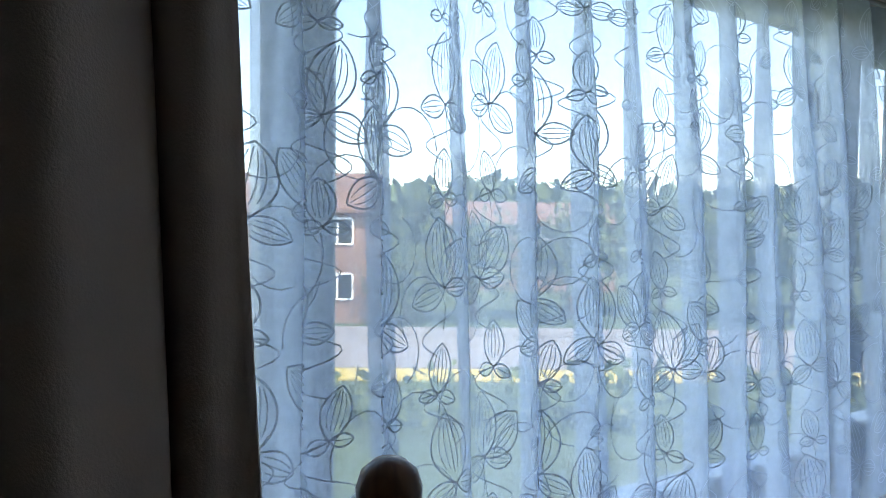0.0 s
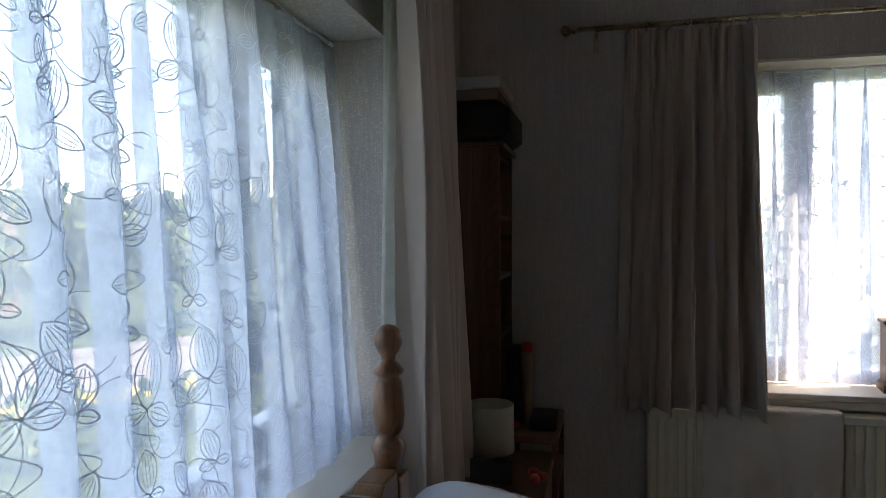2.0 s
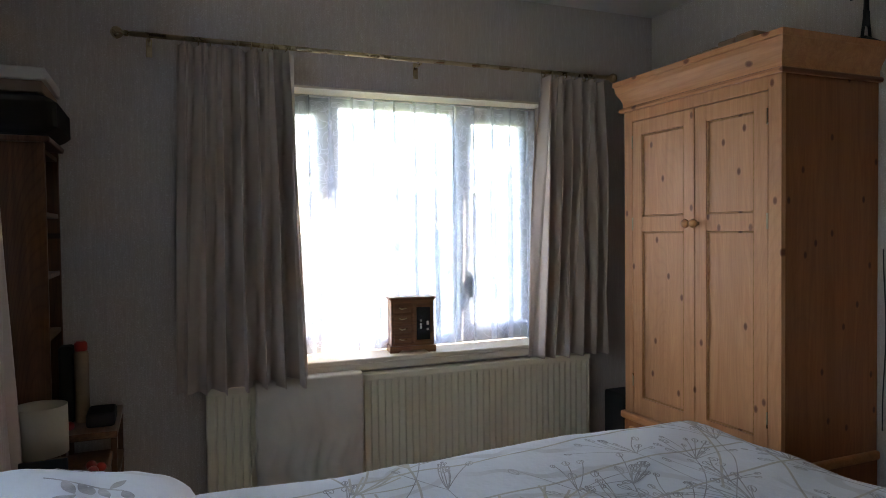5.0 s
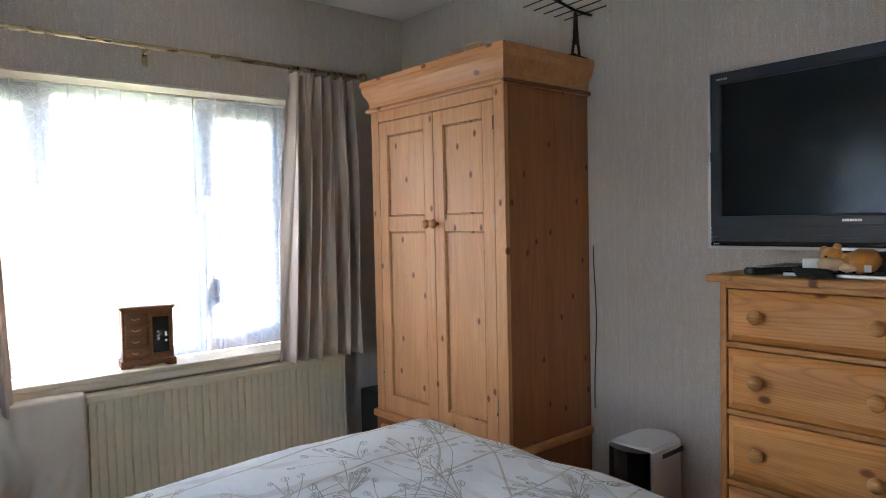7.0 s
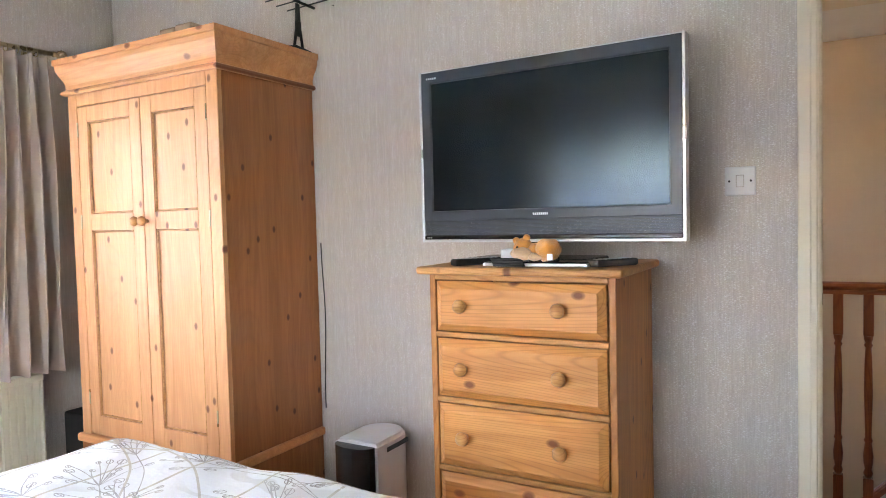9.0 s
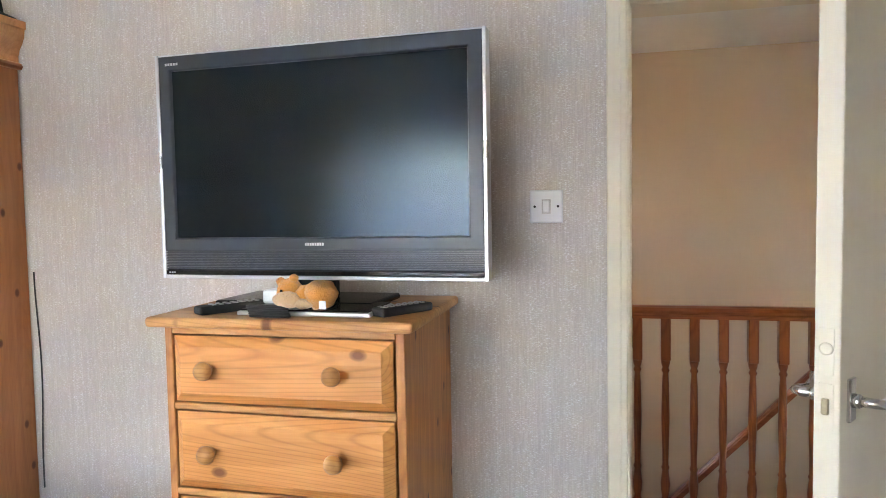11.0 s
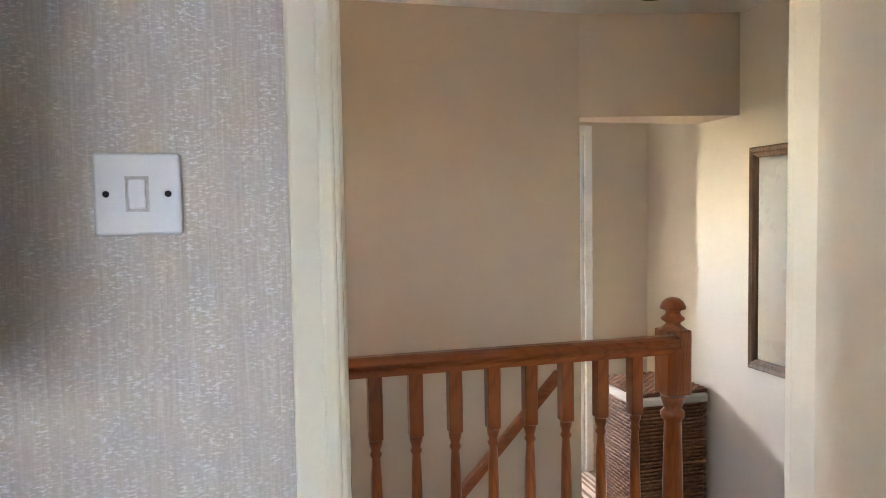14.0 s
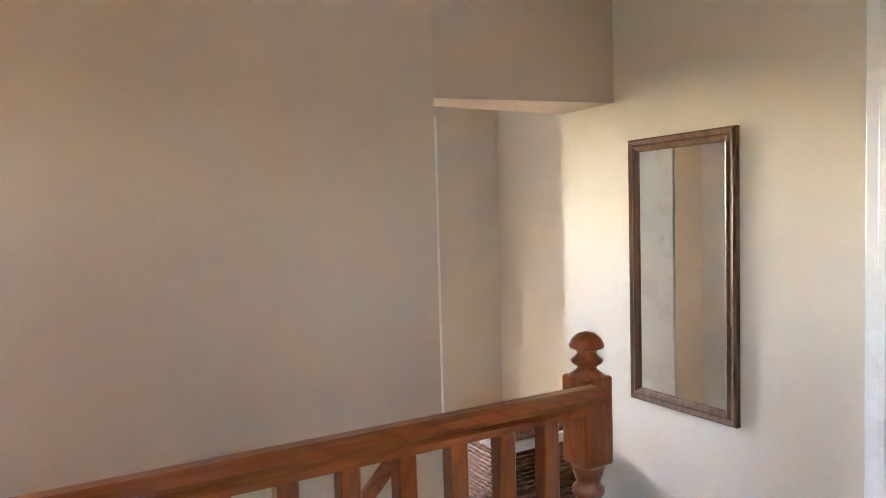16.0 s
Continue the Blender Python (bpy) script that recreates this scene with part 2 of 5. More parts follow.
M["shade"] = surface("lampshade_cream", (0.62, 0.56, 0.44), 0.85, 0.04, 5.0, 220.0, 0.2, 0.0008)
M["red"] = surface("red_plastic", (0.42, 0.035, 0.025), 0.35, 0.1, 8.0, 60.0, 0.05, 0.0005)
M["boxwood"] = pine("jewel_box_wood", "x", (0.27, 0.12, 0.05), (0.15, 0.06, 0.025), False)
M["paper_white"] = surface("paper_white", (0.66, 0.62, 0.57), 0.8, 0.06, 8.0, 90.0, 0.1, 0.0008)
M["cardboard"] = surface("cloth_brown", (0.34, 0.23, 0.15), 0.85, 0.15, 9.0, 160.0, 0.3, 0.001)
M["wicker"] = surface("wicker_brown", (0.20, 0.085, 0.035), 0.6, 0.35, 30.0, 160.0, 0.4, 0.002)
M["stripe"] = surface("stair_carpet_base", (0.24, 0.18, 0.14), 0.95, 0.2, 8.0, 260.0, 0.6, 0.004)
M["stripe_pale"] = surface("stair_carpet_stripe", (0.52, 0.45, 0.36), 0.95, 0.15, 8.0, 260.0, 0.6, 0.004)
M["frame_brown"] = pine("mirror_frame_wood", "z", (0.17, 0.08, 0.03), (0.09, 0.04, 0.015), False, 0.65)
M["tile"] = surface("bath_tile", (0.74, 0.76, 0.76), 0.2, 0.04, 3.0, 30.0, 0.03, 0.0005)
M["tile_band"] = surface("bath_tile_band", (0.25, 0.26, 0.26), 0.3, 0.6, 60.0, 120.0, 0.03, 0.0005)
M["glass"] = pane_glass("window_glass")
M["screen"].node_tree.nodes["Principled BSDF"].inputs["Specular IOR Level"].default_value = 0.6
M["screen"].node_tree.nodes["Principled BSDF"].inputs["Specular Tint"].default_value = (0.62, 0.84, 1.0, 1)
mm, N_, L_, P_ = nodes_of("mirror_glass")
P_.inputs["Base Color"].default_value, P_.inputs["Metallic"].default_value, P_.inputs["Roughness"].default_value = (0.86, 0.88, 0.86, 1), 1.0, 0.01
M["mirror"] = mm
M["print_grey"] = surface("print_grey", (0.56, 0.52, 0.50), 0.85, 0.3, 20.0, 200.0, 0.1, 0.0005)
M["print_beige"] = surface("print_beige", (0.68, 0.62, 0.54), 0.85, 0.15, 20.0, 200.0, 0.1, 0.0005)
M["grass"] = surface("grass", (0.045, 0.07, 0.024), 0.9, 0.3, 0.25, 6.0, 0.5, 0.05)
M["straw"] = surface("dry_verge", (0.42, 0.33, 0.08), 0.9, 0.2, 0.4, 6.0, 0.4, 0.05)
M["tarmac"] = surface("tarmac", (0.20, 0.19, 0.19), 0.9, 0.12, 0.3, 20.0, 0.3, 0.01)
M["brick"] = surface("brick_wall", (0.22, 0.135, 0.10), 0.85, 0.2, 0.8, 12.0, 0.3, 0.01)
M["roof"] = surface("roof_tile", (0.17, 0.10, 0.075), 0.85, 0.2, 0.8, 8.0, 0.4, 0.02)
M["leaf"] = leafy("foliage", (0.035, 0.06, 0.018), (0.10, 0.13, 0.04))
M["bark"] = surface("bark", (0.12, 0.09, 0.065), 0.95, 0.25, 3.0, 20.0, 0.8, 0.02)
M["render"] = surface("outer_render", (0.5, 0.47, 0.42), 0.9, 0.08, 1.0, 30.0, 0.3, 0.004)

# ---- builders ----
def box(bm, x0, x1, y0, y1, z0, z1, bev=0.0, seg=1):
    r = bmesh.ops.create_cube(bm, size=1.0)
    vs = r["verts"]
    for v in vs:
        v.co = Vector(((x0 + x1) / 2 + v.co.x * (x1 - x0), (y0 + y1) / 2 + v.co.y * (y1 - y0), (z0 + z1) / 2 + v.co.z * (z1 - z0)))
    if bev:
        es = list({e for v in vs for e in v.link_edges})
        bmesh.ops.bevel(bm, geom=es, offset=bev, segments=seg, affect="EDGES", profile=0.5)
    return bm


def boxes(rows, bev=0.0, seg=1):
    bm = bmesh.new()
    for r in rows:
        box(bm, *r, bev=bev, seg=seg)
    return bm


def lathe(bm, prof, c=(0, 0, 0), segs=20, axis="z"):
    rings = []
    for r, h in prof:
        ring = []
        for i in range(segs):
            a = 2 * math.pi * i / segs
            p = (r * math.cos(a), r * math.sin(a), h)
            if axis == "x":
                p = (p[2], p[0], p[1])
            elif axis == "y":
                p = (p[0], p[2], p[1])
            ring.append(bm.verts.new((c[0] + p[0], c[1] + p[1], c[2] + p[2])))
        rings.append(ring)
    for a, b in zip(rings, rings[1:]):
        for i in range(segs):
            f = bm.faces.new((a[i], a[(i + 1) % segs], b[(i + 1) % segs], b[i]))
            f.smooth = True
    for ring in (rings[0], rings[-1]):
        bm.faces.new(ring)
    bmesh.ops.recalc_face_normals(bm, faces=bm.faces)
    return bm


def tube(bm, pts, r, segs=8):
    pts = [Vector(p) for p in pts]
    rings = []
    for i, p in enumerate(pts):
        d = (pts[min(i + 1, len(pts) - 1)] - pts[max(i - 1, 0)]).normalized()
        up = Vector((0, 0, 1)) if abs(d.z) < 0.9 else Vector((1, 0, 0))
        a = d.cross(up).normalized()
        b = d.cross(a)
        rings.append([bm.verts.new(p + r * (math.cos(t) * a + math.sin(t) * b)) for t in (2 * math.pi * k / segs for k in range(segs))])
    for a, b in zip(rings, rings[1:]):
        for i in range(segs):
            bm.faces.new((a[i], a[(i + 1) % segs], b[(i + 1) % segs], b[i])).smooth = True
    bm.faces.new(rings[0]), bm.faces.new(rings[-1])
    bmesh.ops.recalc_face_normals(bm, faces=bm.faces)
    return bm


def prism(bm, outline, thick, place):
    """A flat outline (u, v) given thickness w, put in space by place(u, v, w)."""
    a = [bm.verts.new(place(u, v, 0)) for u, v in outline]
    b = [bm.verts.new(place(u, v, thick)) for u, v in outline]
    bm.faces.new(a), bm.faces.new(b[::-1])
    n = len(a)
    for i in range(n):
        bm.faces.new((a[i], b[i], b[(i + 1) % n], a[(i + 1) % n]))
    bmesh.ops.recalc_face_normals(bm, faces=bm.faces)
    return bm


def ball(bm, c, r, sx=1, sy=1, sz=1, seg=16):
    r_ = bmesh.ops.create_uvsphere(bm, u_segments=seg, v_segments=seg // 2 + 2, radius=r)
    for v in r_["verts"]:
        v.co = Vector((c[0] + v.co.x * sx, c[1] + v.co.y * sy, c[2] + v.co.z * sz))
        for f in v.link_faces:
            f.smooth = True
    return bm


POSES = {}


def thing(name, m, label, category, group="", kind=""):
    e = new(name)
    e.empty_display_size = 0.1
    e.matrix_basis = m
    POSES[e.name] = m.copy()
    return tagged(e, label, category, group, kind)


def mesh_ob(name, bm, mat):
    me = bpy.data.meshes.new(name)
    bm.to_mesh(me)
    bm.free()
    me.materials.append(mat)
    return new(name, me)


def part(parent, name, bm, mat, label="", world_space=True):
    """A mesh part under its thing; coordinates in the world, or in the thing's own space."""
    if world_space and parent.name in POSES:
        bm.transform(POSES[parent.name].inverted())
    ob = mesh_ob(name, bm, mat)
    ob.parent = parent
    if label:
        ob["label"] = label
    return ob


def solo(name, bm, mat, label, category, kind="", group="", base=None):
    if base:
        bm.transform(Matrix.Translation(base).inverted())
    ob = mesh_ob(name, bm, mat)
    if base:
        ob.location = base
    return tagged(ob, label, category, group, kind)

# ---- structure: bedroom ----
WX, EX, NY, SY, CZ = -0.38, 2.75, 2.82, -1.45, 2.51        # inner faces and ceiling
WO, NO = -0.72, 3.08                                        # outer faces
WIN_Y0, WIN_Y1, WIN_Z0, WIN_Z1 = -0.24, 1.82, 0.78, 1.885   # west window
NWX0, NWX1, NWZ0, NWZ1 = 0.66, 2.08, 0.735, 2.0             # north window
DY0, DY1, DZ = -1.045, -0.336, 1.925                        # bedroom door opening

solo("wall_west", boxes([(WO, WX, SY - 0.1, WIN_Y0, 0, CZ), (WO, WX, WIN_Y1, NO, 0, CZ), (WO, WX, WIN_Y0, WIN_Y1, 0, WIN_Z0), (WO, WX, WIN_Y0, WIN_Y1, WIN_Z1, CZ)]), M["paper"],
     "grey textured wallpaper wall around the wide window", "wall", "structure")
solo("wall_north", boxes([(WX, NWX0, NY, NO, 0, CZ), (NWX1, EX + 0.12, NY, NO, 0, CZ), (NWX0, NWX1, NY, NO, 0, NWZ0), (NWX0, NWX1, NY, NO, NWZ1, CZ)]), M["paper"],
     "grey textured wallpaper wall with a window", "wall", "structure")
solo("wall_east", boxes([(EX, EX + 0.12, DY1 + 0.02, NY, 0, CZ), (EX, EX + 0.12, SY - 0.1, DY0 - 0.02, 0, CZ), (EX, EX + 0.12, DY0 - 0.02, DY1 + 0.02, DZ + 0.02, CZ)]), M["paper"],
     "grey strand-textured wallpaper wall with a doorway", "wall", "structure")
solo("wall_south", boxes([(WX, EX, SY - 0.1, SY, 0, CZ)]), M["paper"], "plain grey wallpaper wall closing the bedroom", "wall", "structure")
solo("floor", boxes([(WO, EX + 0.12, SY - 0.1, NO, -0.1, 0)]), M["carpet"], "beige carpet floor of the bedroom", "floor", "structure")
solo("ceiling", boxes([(WO, EX + 0.12, SY - 0.1, NO, CZ, CZ + 0.12)]), M["ceiling"], "white plaster ceiling of the bedroom", "ceiling", "structure")
solo("wall_lower", boxes([(WO, EX + 0.12, SY - 0.1, NO, -3.0, -0.1), (5.24, 6.7, -2.32, 0.3, -3.0, -0.23)]), M["render"], "plain rendered outer wall of the storey below", "wall", "structure")
solo("trim", boxes([(NWX0 + 0.002, NWX1 - 0.002, NY - 0.002, NO - 0.09, NWZ1 - 0.012, NWZ1 - 0.002)]), M["gloss"], "pale painted soffit strip over the window", "trim", "structure")


def window(name, along, lo, hi, z0, z1, at, mull, label, fanlight=None, depth=0.07):
    """White plastic window; along: axis of its width, at: place of its inner face, outwards is -x or +y."""
    def bx(a0, a1, d0, d1, c0, c1):
        return (at - d1, at - d0, a0, a1, c0, c1) if along == "y" else (a0, a1, at + d0, at + d1, c0, c1)
    w = thing(name, pose(at, (lo + hi) / 2, z0) if along == "y" else pose((lo + hi) / 2, at, z0), label, "window", kind="structure")
    f, F = 0.055, []
    F += [bx(lo, hi, 0, depth, z0, z0 + f), bx(lo, hi, 0, depth, z1 - f, z1), bx(lo, lo + f, 0, depth, z0 + f, z1 - f), bx(hi - f, hi, 0, depth, z0 + f, z1 - f)]
    for m in mull:
        F.append(bx(m - 0.032, m + 0.032, 0, depth, z0 + f, z1 - f))
    part(w, "frame", boxes(F, 0.006), M["upvc"])
    edges = [lo + f - 0.032] + list(mull) + [hi - f + 0.032]
    for i, (a, b) in enumerate(zip(edges, edges[1:])):
        a, b, c, d = a + 0.034, b - 0.034, z0 + f + 0.002, z1 - f - 0.002
        if i in (fanlight or ()):
            s = 0.045
            part(w, "sash", boxes([bx(a, b, -0.012, 0.05, c, c + s), bx(a, b, -0.012, 0.05, d - s, d), bx(a, a + s, -0.012, 0.05, c + s, d - s), bx(b - s, b, -0.012, 0.05, c + s, d - s)], 0.005), M["upvc"])
            part(w, "handle", boxes([bx(a + 0.012, a + 0.034, -0.045, -0.014, c + 0.18, c + 0.30)], 0.006, 2), M["blackmat"], "dark window handle")
            a, b, c, d = a + s, b - s, c + s, d - s
        g = part(w, "pane", boxes([bx(a - 0.006, b + 0.006, 0.030, 0.036, c - 0.006, d + 0.006)]), M["glass"])
        g.visible_shadow = False
    return w


window("window_1", "y", WIN_Y0, WIN_Y1, WIN_Z0 + 0.02, WIN_Z1, -0.61, [0.14, 1.40], "white plastic framed three-light bedroom window", (0, 2))
window("window_2", "x", NWX0, NWX1, NWZ0 + 0.02, NWZ1, 2.97, [0.968, 1.622], "white plastic framed three-light window above the radiator", (0, 2))
solo("sill", boxes([(-0.612, WX + 0.035, WIN_Y0 + 0.004, WIN_Y1 - 0.004, WIN_Z0 - 0.022, WIN_Z0 + 0.018)], 0.008, 2), M["gloss"], "white gloss window sill", "sill", "structure")
solo("sill", boxes([(NWX0 + 0.004, NWX1 - 0.004, NY - 0.05, 2.972, NWZ0 - 0.005, NWZ0 + 0.018), (NWX0 + 0.004, NWX1 - 0.004, NY - 0.035, NY - 0.002, NWZ0 - 0.04, NWZ0 - 0.006)], 0.006, 2), M["gloss"],
     "white gloss window sill above the radiator", "sill", "structure")

# door lining and architrave
def door_trim():
    t = thing("door_1", pose(EX, (DY0 + DY1) / 2, 0), "cream gloss door frame with moulded architrave", "door frame", kind="structure")
    a = []
    for x0, x1 in ((EX - 0.018, EX - 0.001), (EX + 0.121, EX + 0.138)):
        a += [(x0, x1, DY1 + 0.005, DY1 + 0.062, 0, DZ + 0.062), (x0, x1, DY0 - 0.060, DY0 - 0.004, 0, DZ + 0.062), (x0, x1, DY0 - 0.004, DY1 + 0.005, DZ + 0.004, DZ + 0.062)]
        a += [(x0 - 0.006, x1 + 0.006, DY1 + 0.012, DY1 + 0.03, 0, DZ + 0.03), (x0 - 0.006, x1 + 0.006, DY0 - 0.03, DY0 - 0.012, 0, DZ + 0.03)]
    part(t, "architrave", boxes(a, 0.004, 2), M["gloss"])
    part(t, "lining", boxes([(EX, EX + 0.12, DY1, DY1 + 0.02, 0, DZ), (EX, EX + 0.12, DY0 - 0.02, DY0, 0, DZ), (EX, EX + 0.12, DY0 - 0.02, DY1 + 0.02, DZ, DZ + 0.02)], 0.003), M["gloss"])
    part(t, "strike_plate", boxes([(EX + 0.010, EX + 0.030, DY1 - 0.0015, DY1 - 0.0002, 1.06, 1.12)]), M["brass"])


door_trim()

# ---- structure: landing ----
LX, LZ, AY, AX, MY, KY = 4.50, 2.185, -1.47, 5.24, -2.11, -2.22   # stair wall, ceiling, arch edge, corridor end, mirror wall
sw_bm = boxes([(LX, LX + 0.14, AY, 1.6, -2.7, LZ)])
prism(sw_bm, [(LX, AY), (LX + 0.14, AY), (LX + 0.14, MY), (4.36, MY)], LZ - 1.775, lambda u, v, w: Vector((u, v, 1.775 + w)))
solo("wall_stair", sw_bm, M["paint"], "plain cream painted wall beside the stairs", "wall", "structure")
solo("wall_mirror", boxes([(EX + 0.12, 4.64, MY - 0.12, MY, -2.7, LZ), (4.64, 6.6, KY - 0.1, KY, -2.7, LZ)]), M["paint_lit"], "cream painted landing wall with a mirror, coloured paler as if lit", "wall", "structure")
solo("wall_corridor", boxes([(AX, AX + 0.1, KY, -1.85, 0, LZ), (AX, AX + 0.1, -1.85, -1.36, 1.81, LZ), (LX + 0.14, AX, AY + 0.06, AY + 0.11, 0, LZ)]), M["paint_lit"], "cream wall at the end of the short corridor", "wall", "structure")
# The opening is added, out of view, to let daylight brighten the landing.
solo("wall_landing_north", boxes([(EX + 0.12, 3.3, 1.6, 1.7, -2.7, LZ), (3.95, LX + 0.14, 1.6, 1.7, -2.7, LZ), (3.3, 3.95, 1.6, 1.7, -2.7, 1.57), (3.3, 3.95, 1.6, 1.7, 1.9, LZ)]), M["paint"], "plain cream stairwell wall with an unseen opening added for light", "wall", "structure")
solo("floor_landing", boxes([(EX + 0.12, 3.66, MY, 1.6, -0.22, 0), (3.66, AX + 1.4, KY, -1.42, -0.22, 0)]), M["stripe"], "brown striped carpet on the landing", "floor", "structure")
# Unseen walls and floor below, added to block light from the ground outside.
solo("wall_understair", boxes([(3.60, 3.64, MY, 1.6, -2.7, -0.225), (2.87, 2.90, MY, 1.6, -2.7, -0.225)]), M["paint"], "unseen plain cream wall added to close the lower stairwell", "wall", "structure")
solo("floor_hall", boxes([(2.87, LX + 0.14, MY, 1.7, -2.8, -2.7)]), M["stripe"], "unseen brown hall floor added to close the stairwell below", "floor", "structure")
st = bmesh.new()
yy = KY + 0.01
rng = random.Random(4)
while yy < -1.44:
    wd = rng.choice((0.012, 0.02, 0.03))
    box(st, 3.67, AX - 0.004, yy, yy + wd, 0.001, 0.005)
    yy += wd + rng.choice((0.015, 0.02, 0.034))
tagged(mesh_ob("carpet_stripes", st, M["stripe_pale"]), "cream stripes woven in the landing carpet", "carpet", kind="structure")
solo("ceiling_landing", boxes([(EX + 0.12, 6.7, KY - 0.1, 1.7, LZ, LZ + 0.1)]), M["ceiling"], "white ceiling above the landing", "ceiling", "structure")
solo("wall_landing_west", boxes([(EX + 0.10, EX + 0.12, MY, SY - 0.1, 0, LZ)]), M["paint"], "cream landing wall", "wall", "structure")
solo("baseboard", boxes([(AX - 0.016, AX - 0.001, KY + 0.004, -1.894, 0, 0.09)], 0.004), M["gloss"], "cream gloss skirting board of the corridor", "skirting", "structure")


def landing_door():
    t = thing("door_3", pose(3.1, MY, 0), "white gloss door and frame in the landing wall", "door frame", kind="structure")
    part(t, "architrave", boxes([(3.440, 3.508, MY + 0.001, MY + 0.018, 0, 2.05), (3.455, 3.475, MY + 0.018, MY + 0.026, 0, 2.03), (2.89, 3.440, MY + 0.001, MY + 0.018, 1.98, 2.05)], 0.004, 2), M["upvc"])
    part(t, "leaf", boxes([(2.89, 3.436, MY + 0.001, MY + 0.010, 0.006, 1.977)], 0.002), M["upvc"])


landing_door()


def stairs():
    s = thing("staircase", pose(4.08, -1.42, 0), "carpeted stairs going down beside the landing", "stairs", kind="structure")
    for i in range(12):
        z = -0.195 * (i + 1)
        y = -1.42 + 0.2 * i
        part(s, "step", boxes([(3.67, LX - 0.003, y, y + 0.215, z - 0.195, z)], 0.008), M["stripe"])


stairs()


def bath_room():
    b0, b1, c0, c1 = -1.65, -0.60, 1.20, 1.90
    solo("wall_bath", boxes([(AX + 0.1, 6.6, 0.2, 0.3, 0, LZ), (6.6, 6.7, KY - 0.1, b0, 0, LZ), (6.6, 6.7, b1, 0.3, 0, LZ), (6.6, 6.7, b0, b1, 0, c0), (6.6, 6.7, b0, b1, c1, LZ), (AX, AX + 0.1, -1.36, 0.2, 0, LZ)]),
         M["tile"], "white tiled bathroom walls seen through the doorway", "wall", "structure")
    w = thing("window_3", pose(6.62, (b0 + b1) / 2, c0), "white framed bathroom window", "window", kind="structure")
    part(w, "frame", boxes([(6.62, 6.68, b0, b1, c0, c0 + 0.06), (6.62, 6.68, b0, b1, c1 - 0.06, c1), (6.62, 6.68, b0, b0 + 0.06, c0 + 0.06, c1 - 0.06), (6.62, 6.68, b1 - 0.06, b1, c0 + 0.06, c1 - 0.06)], 0.004), M["upvc"])
    g = part(w, "pane", boxes([(6.645, 6.651, b0 + 0.055, b1 - 0.055, c0 + 0.055, c1 - 0.055)]), M["glass"])
    g.visible_shadow = False
    solo("floor_bath", boxes([(AX + 0.1, 6.6, -1.42, 0.2, -0.1, 0)]), M["tile"], "pale bathroom floor", "floor", "structure")
    solo("trim", boxes([(6.585, 6.599, KY + 0.004, -1.67, 1.18, 1.28), (6.585, 6.599, KY + 0.004, -1.67, 1.42, 1.425)]), M["tile_band"], "dark mosaic border tiles in the bathroom", "tile border", "structure")
    # Unseen overhang, added only to keep direct sun out of the bathroom window.
    solo("eaves", boxes([(6.7, 7.05, -3.0, 2.2, 2.02, 2.12)], 0.01), M["upvc"], "unseen white eaves added to shade the bathroom window", "eaves", "structure")
    b = thing("basin_cabinet", pose(6.3, -1.85, 0), "white bathroom basin on a white cabinet", "basin")
    part(b, "body", boxes([(6.1, 6.58, MY + 0.01, -1.55, 0, 0.74)], 0.006), M["white_plastic"])
    bb = boxes([(6.06, 6.59, MY + 0.005, -1.52, 0.74, 0.86)], 0.03, 3)
    part(b, "basin", bb, M["white_plastic"])
    t = thing("door_2", pose(AX, -1.9, 0), "white gloss bathroom door frame", "door frame", kind="structure")
    part(t, "architrave", boxes([(AX - 0.016, AX - 0.001, -1.892, -1.848, 0, 1.84), (AX - 0.016, AX - 0.001, -1.848, -1.42, 1.79, 1.84)], 0.004), M["upvc"])
    part(t, "lining", boxes([(AX, AX + 0.1, -1.848, -1.828, 0, 1.81)], 0.003), M["upvc"])


bath_room()

# ---- outside ----
U, V = Vector((-0.864, 0.503, 0)), Vector((0.503, 0.864, 0))
GZ = -3.0


def out(u, v, z=0.0):
    p = U * u + V * v
    return Vector((p.x, p.y, GZ + z))


def slab(name, u0, u1, v0, v1, z0, z1, mat, label, cat):
    bm = bmesh.new()
    prism(bm, [(u0, v0), (u1, v0), (u1, v1), (u0, v1)], 1, lambda u, v, w: out(u, v, z0 + (z1 - z0) * w))
    return solo(name, bm, mat, label, cat, "structure")


gm = bmesh.new()
prism(gm, [(-3000, -3000), (3000, -3000), (3000, 3000), (-3000, 3000)], 1, lambda u, v, w: Vector((u, v, GZ - 0.5 + 0.5 * w)))
solo("ground", gm, M["grass"], "rough green grass reaching to the horizon", "ground", "structure")
slab("verge", 18.2, 19.6, -60, 80, 0.0, 0.06, M["straw"], "sunlit dry yellow grass verge", "verge")
slab("road", 19.9, 25.5, -60, 80, -0.2, 0.03, M["tarmac"], "pale sunlit tarmac road", "road")
slab("pavement", 25.5, 27.2, -60, 80, 0.0, 0.13, M["tarmac"], "pale pavement with a kerb", "pavement")


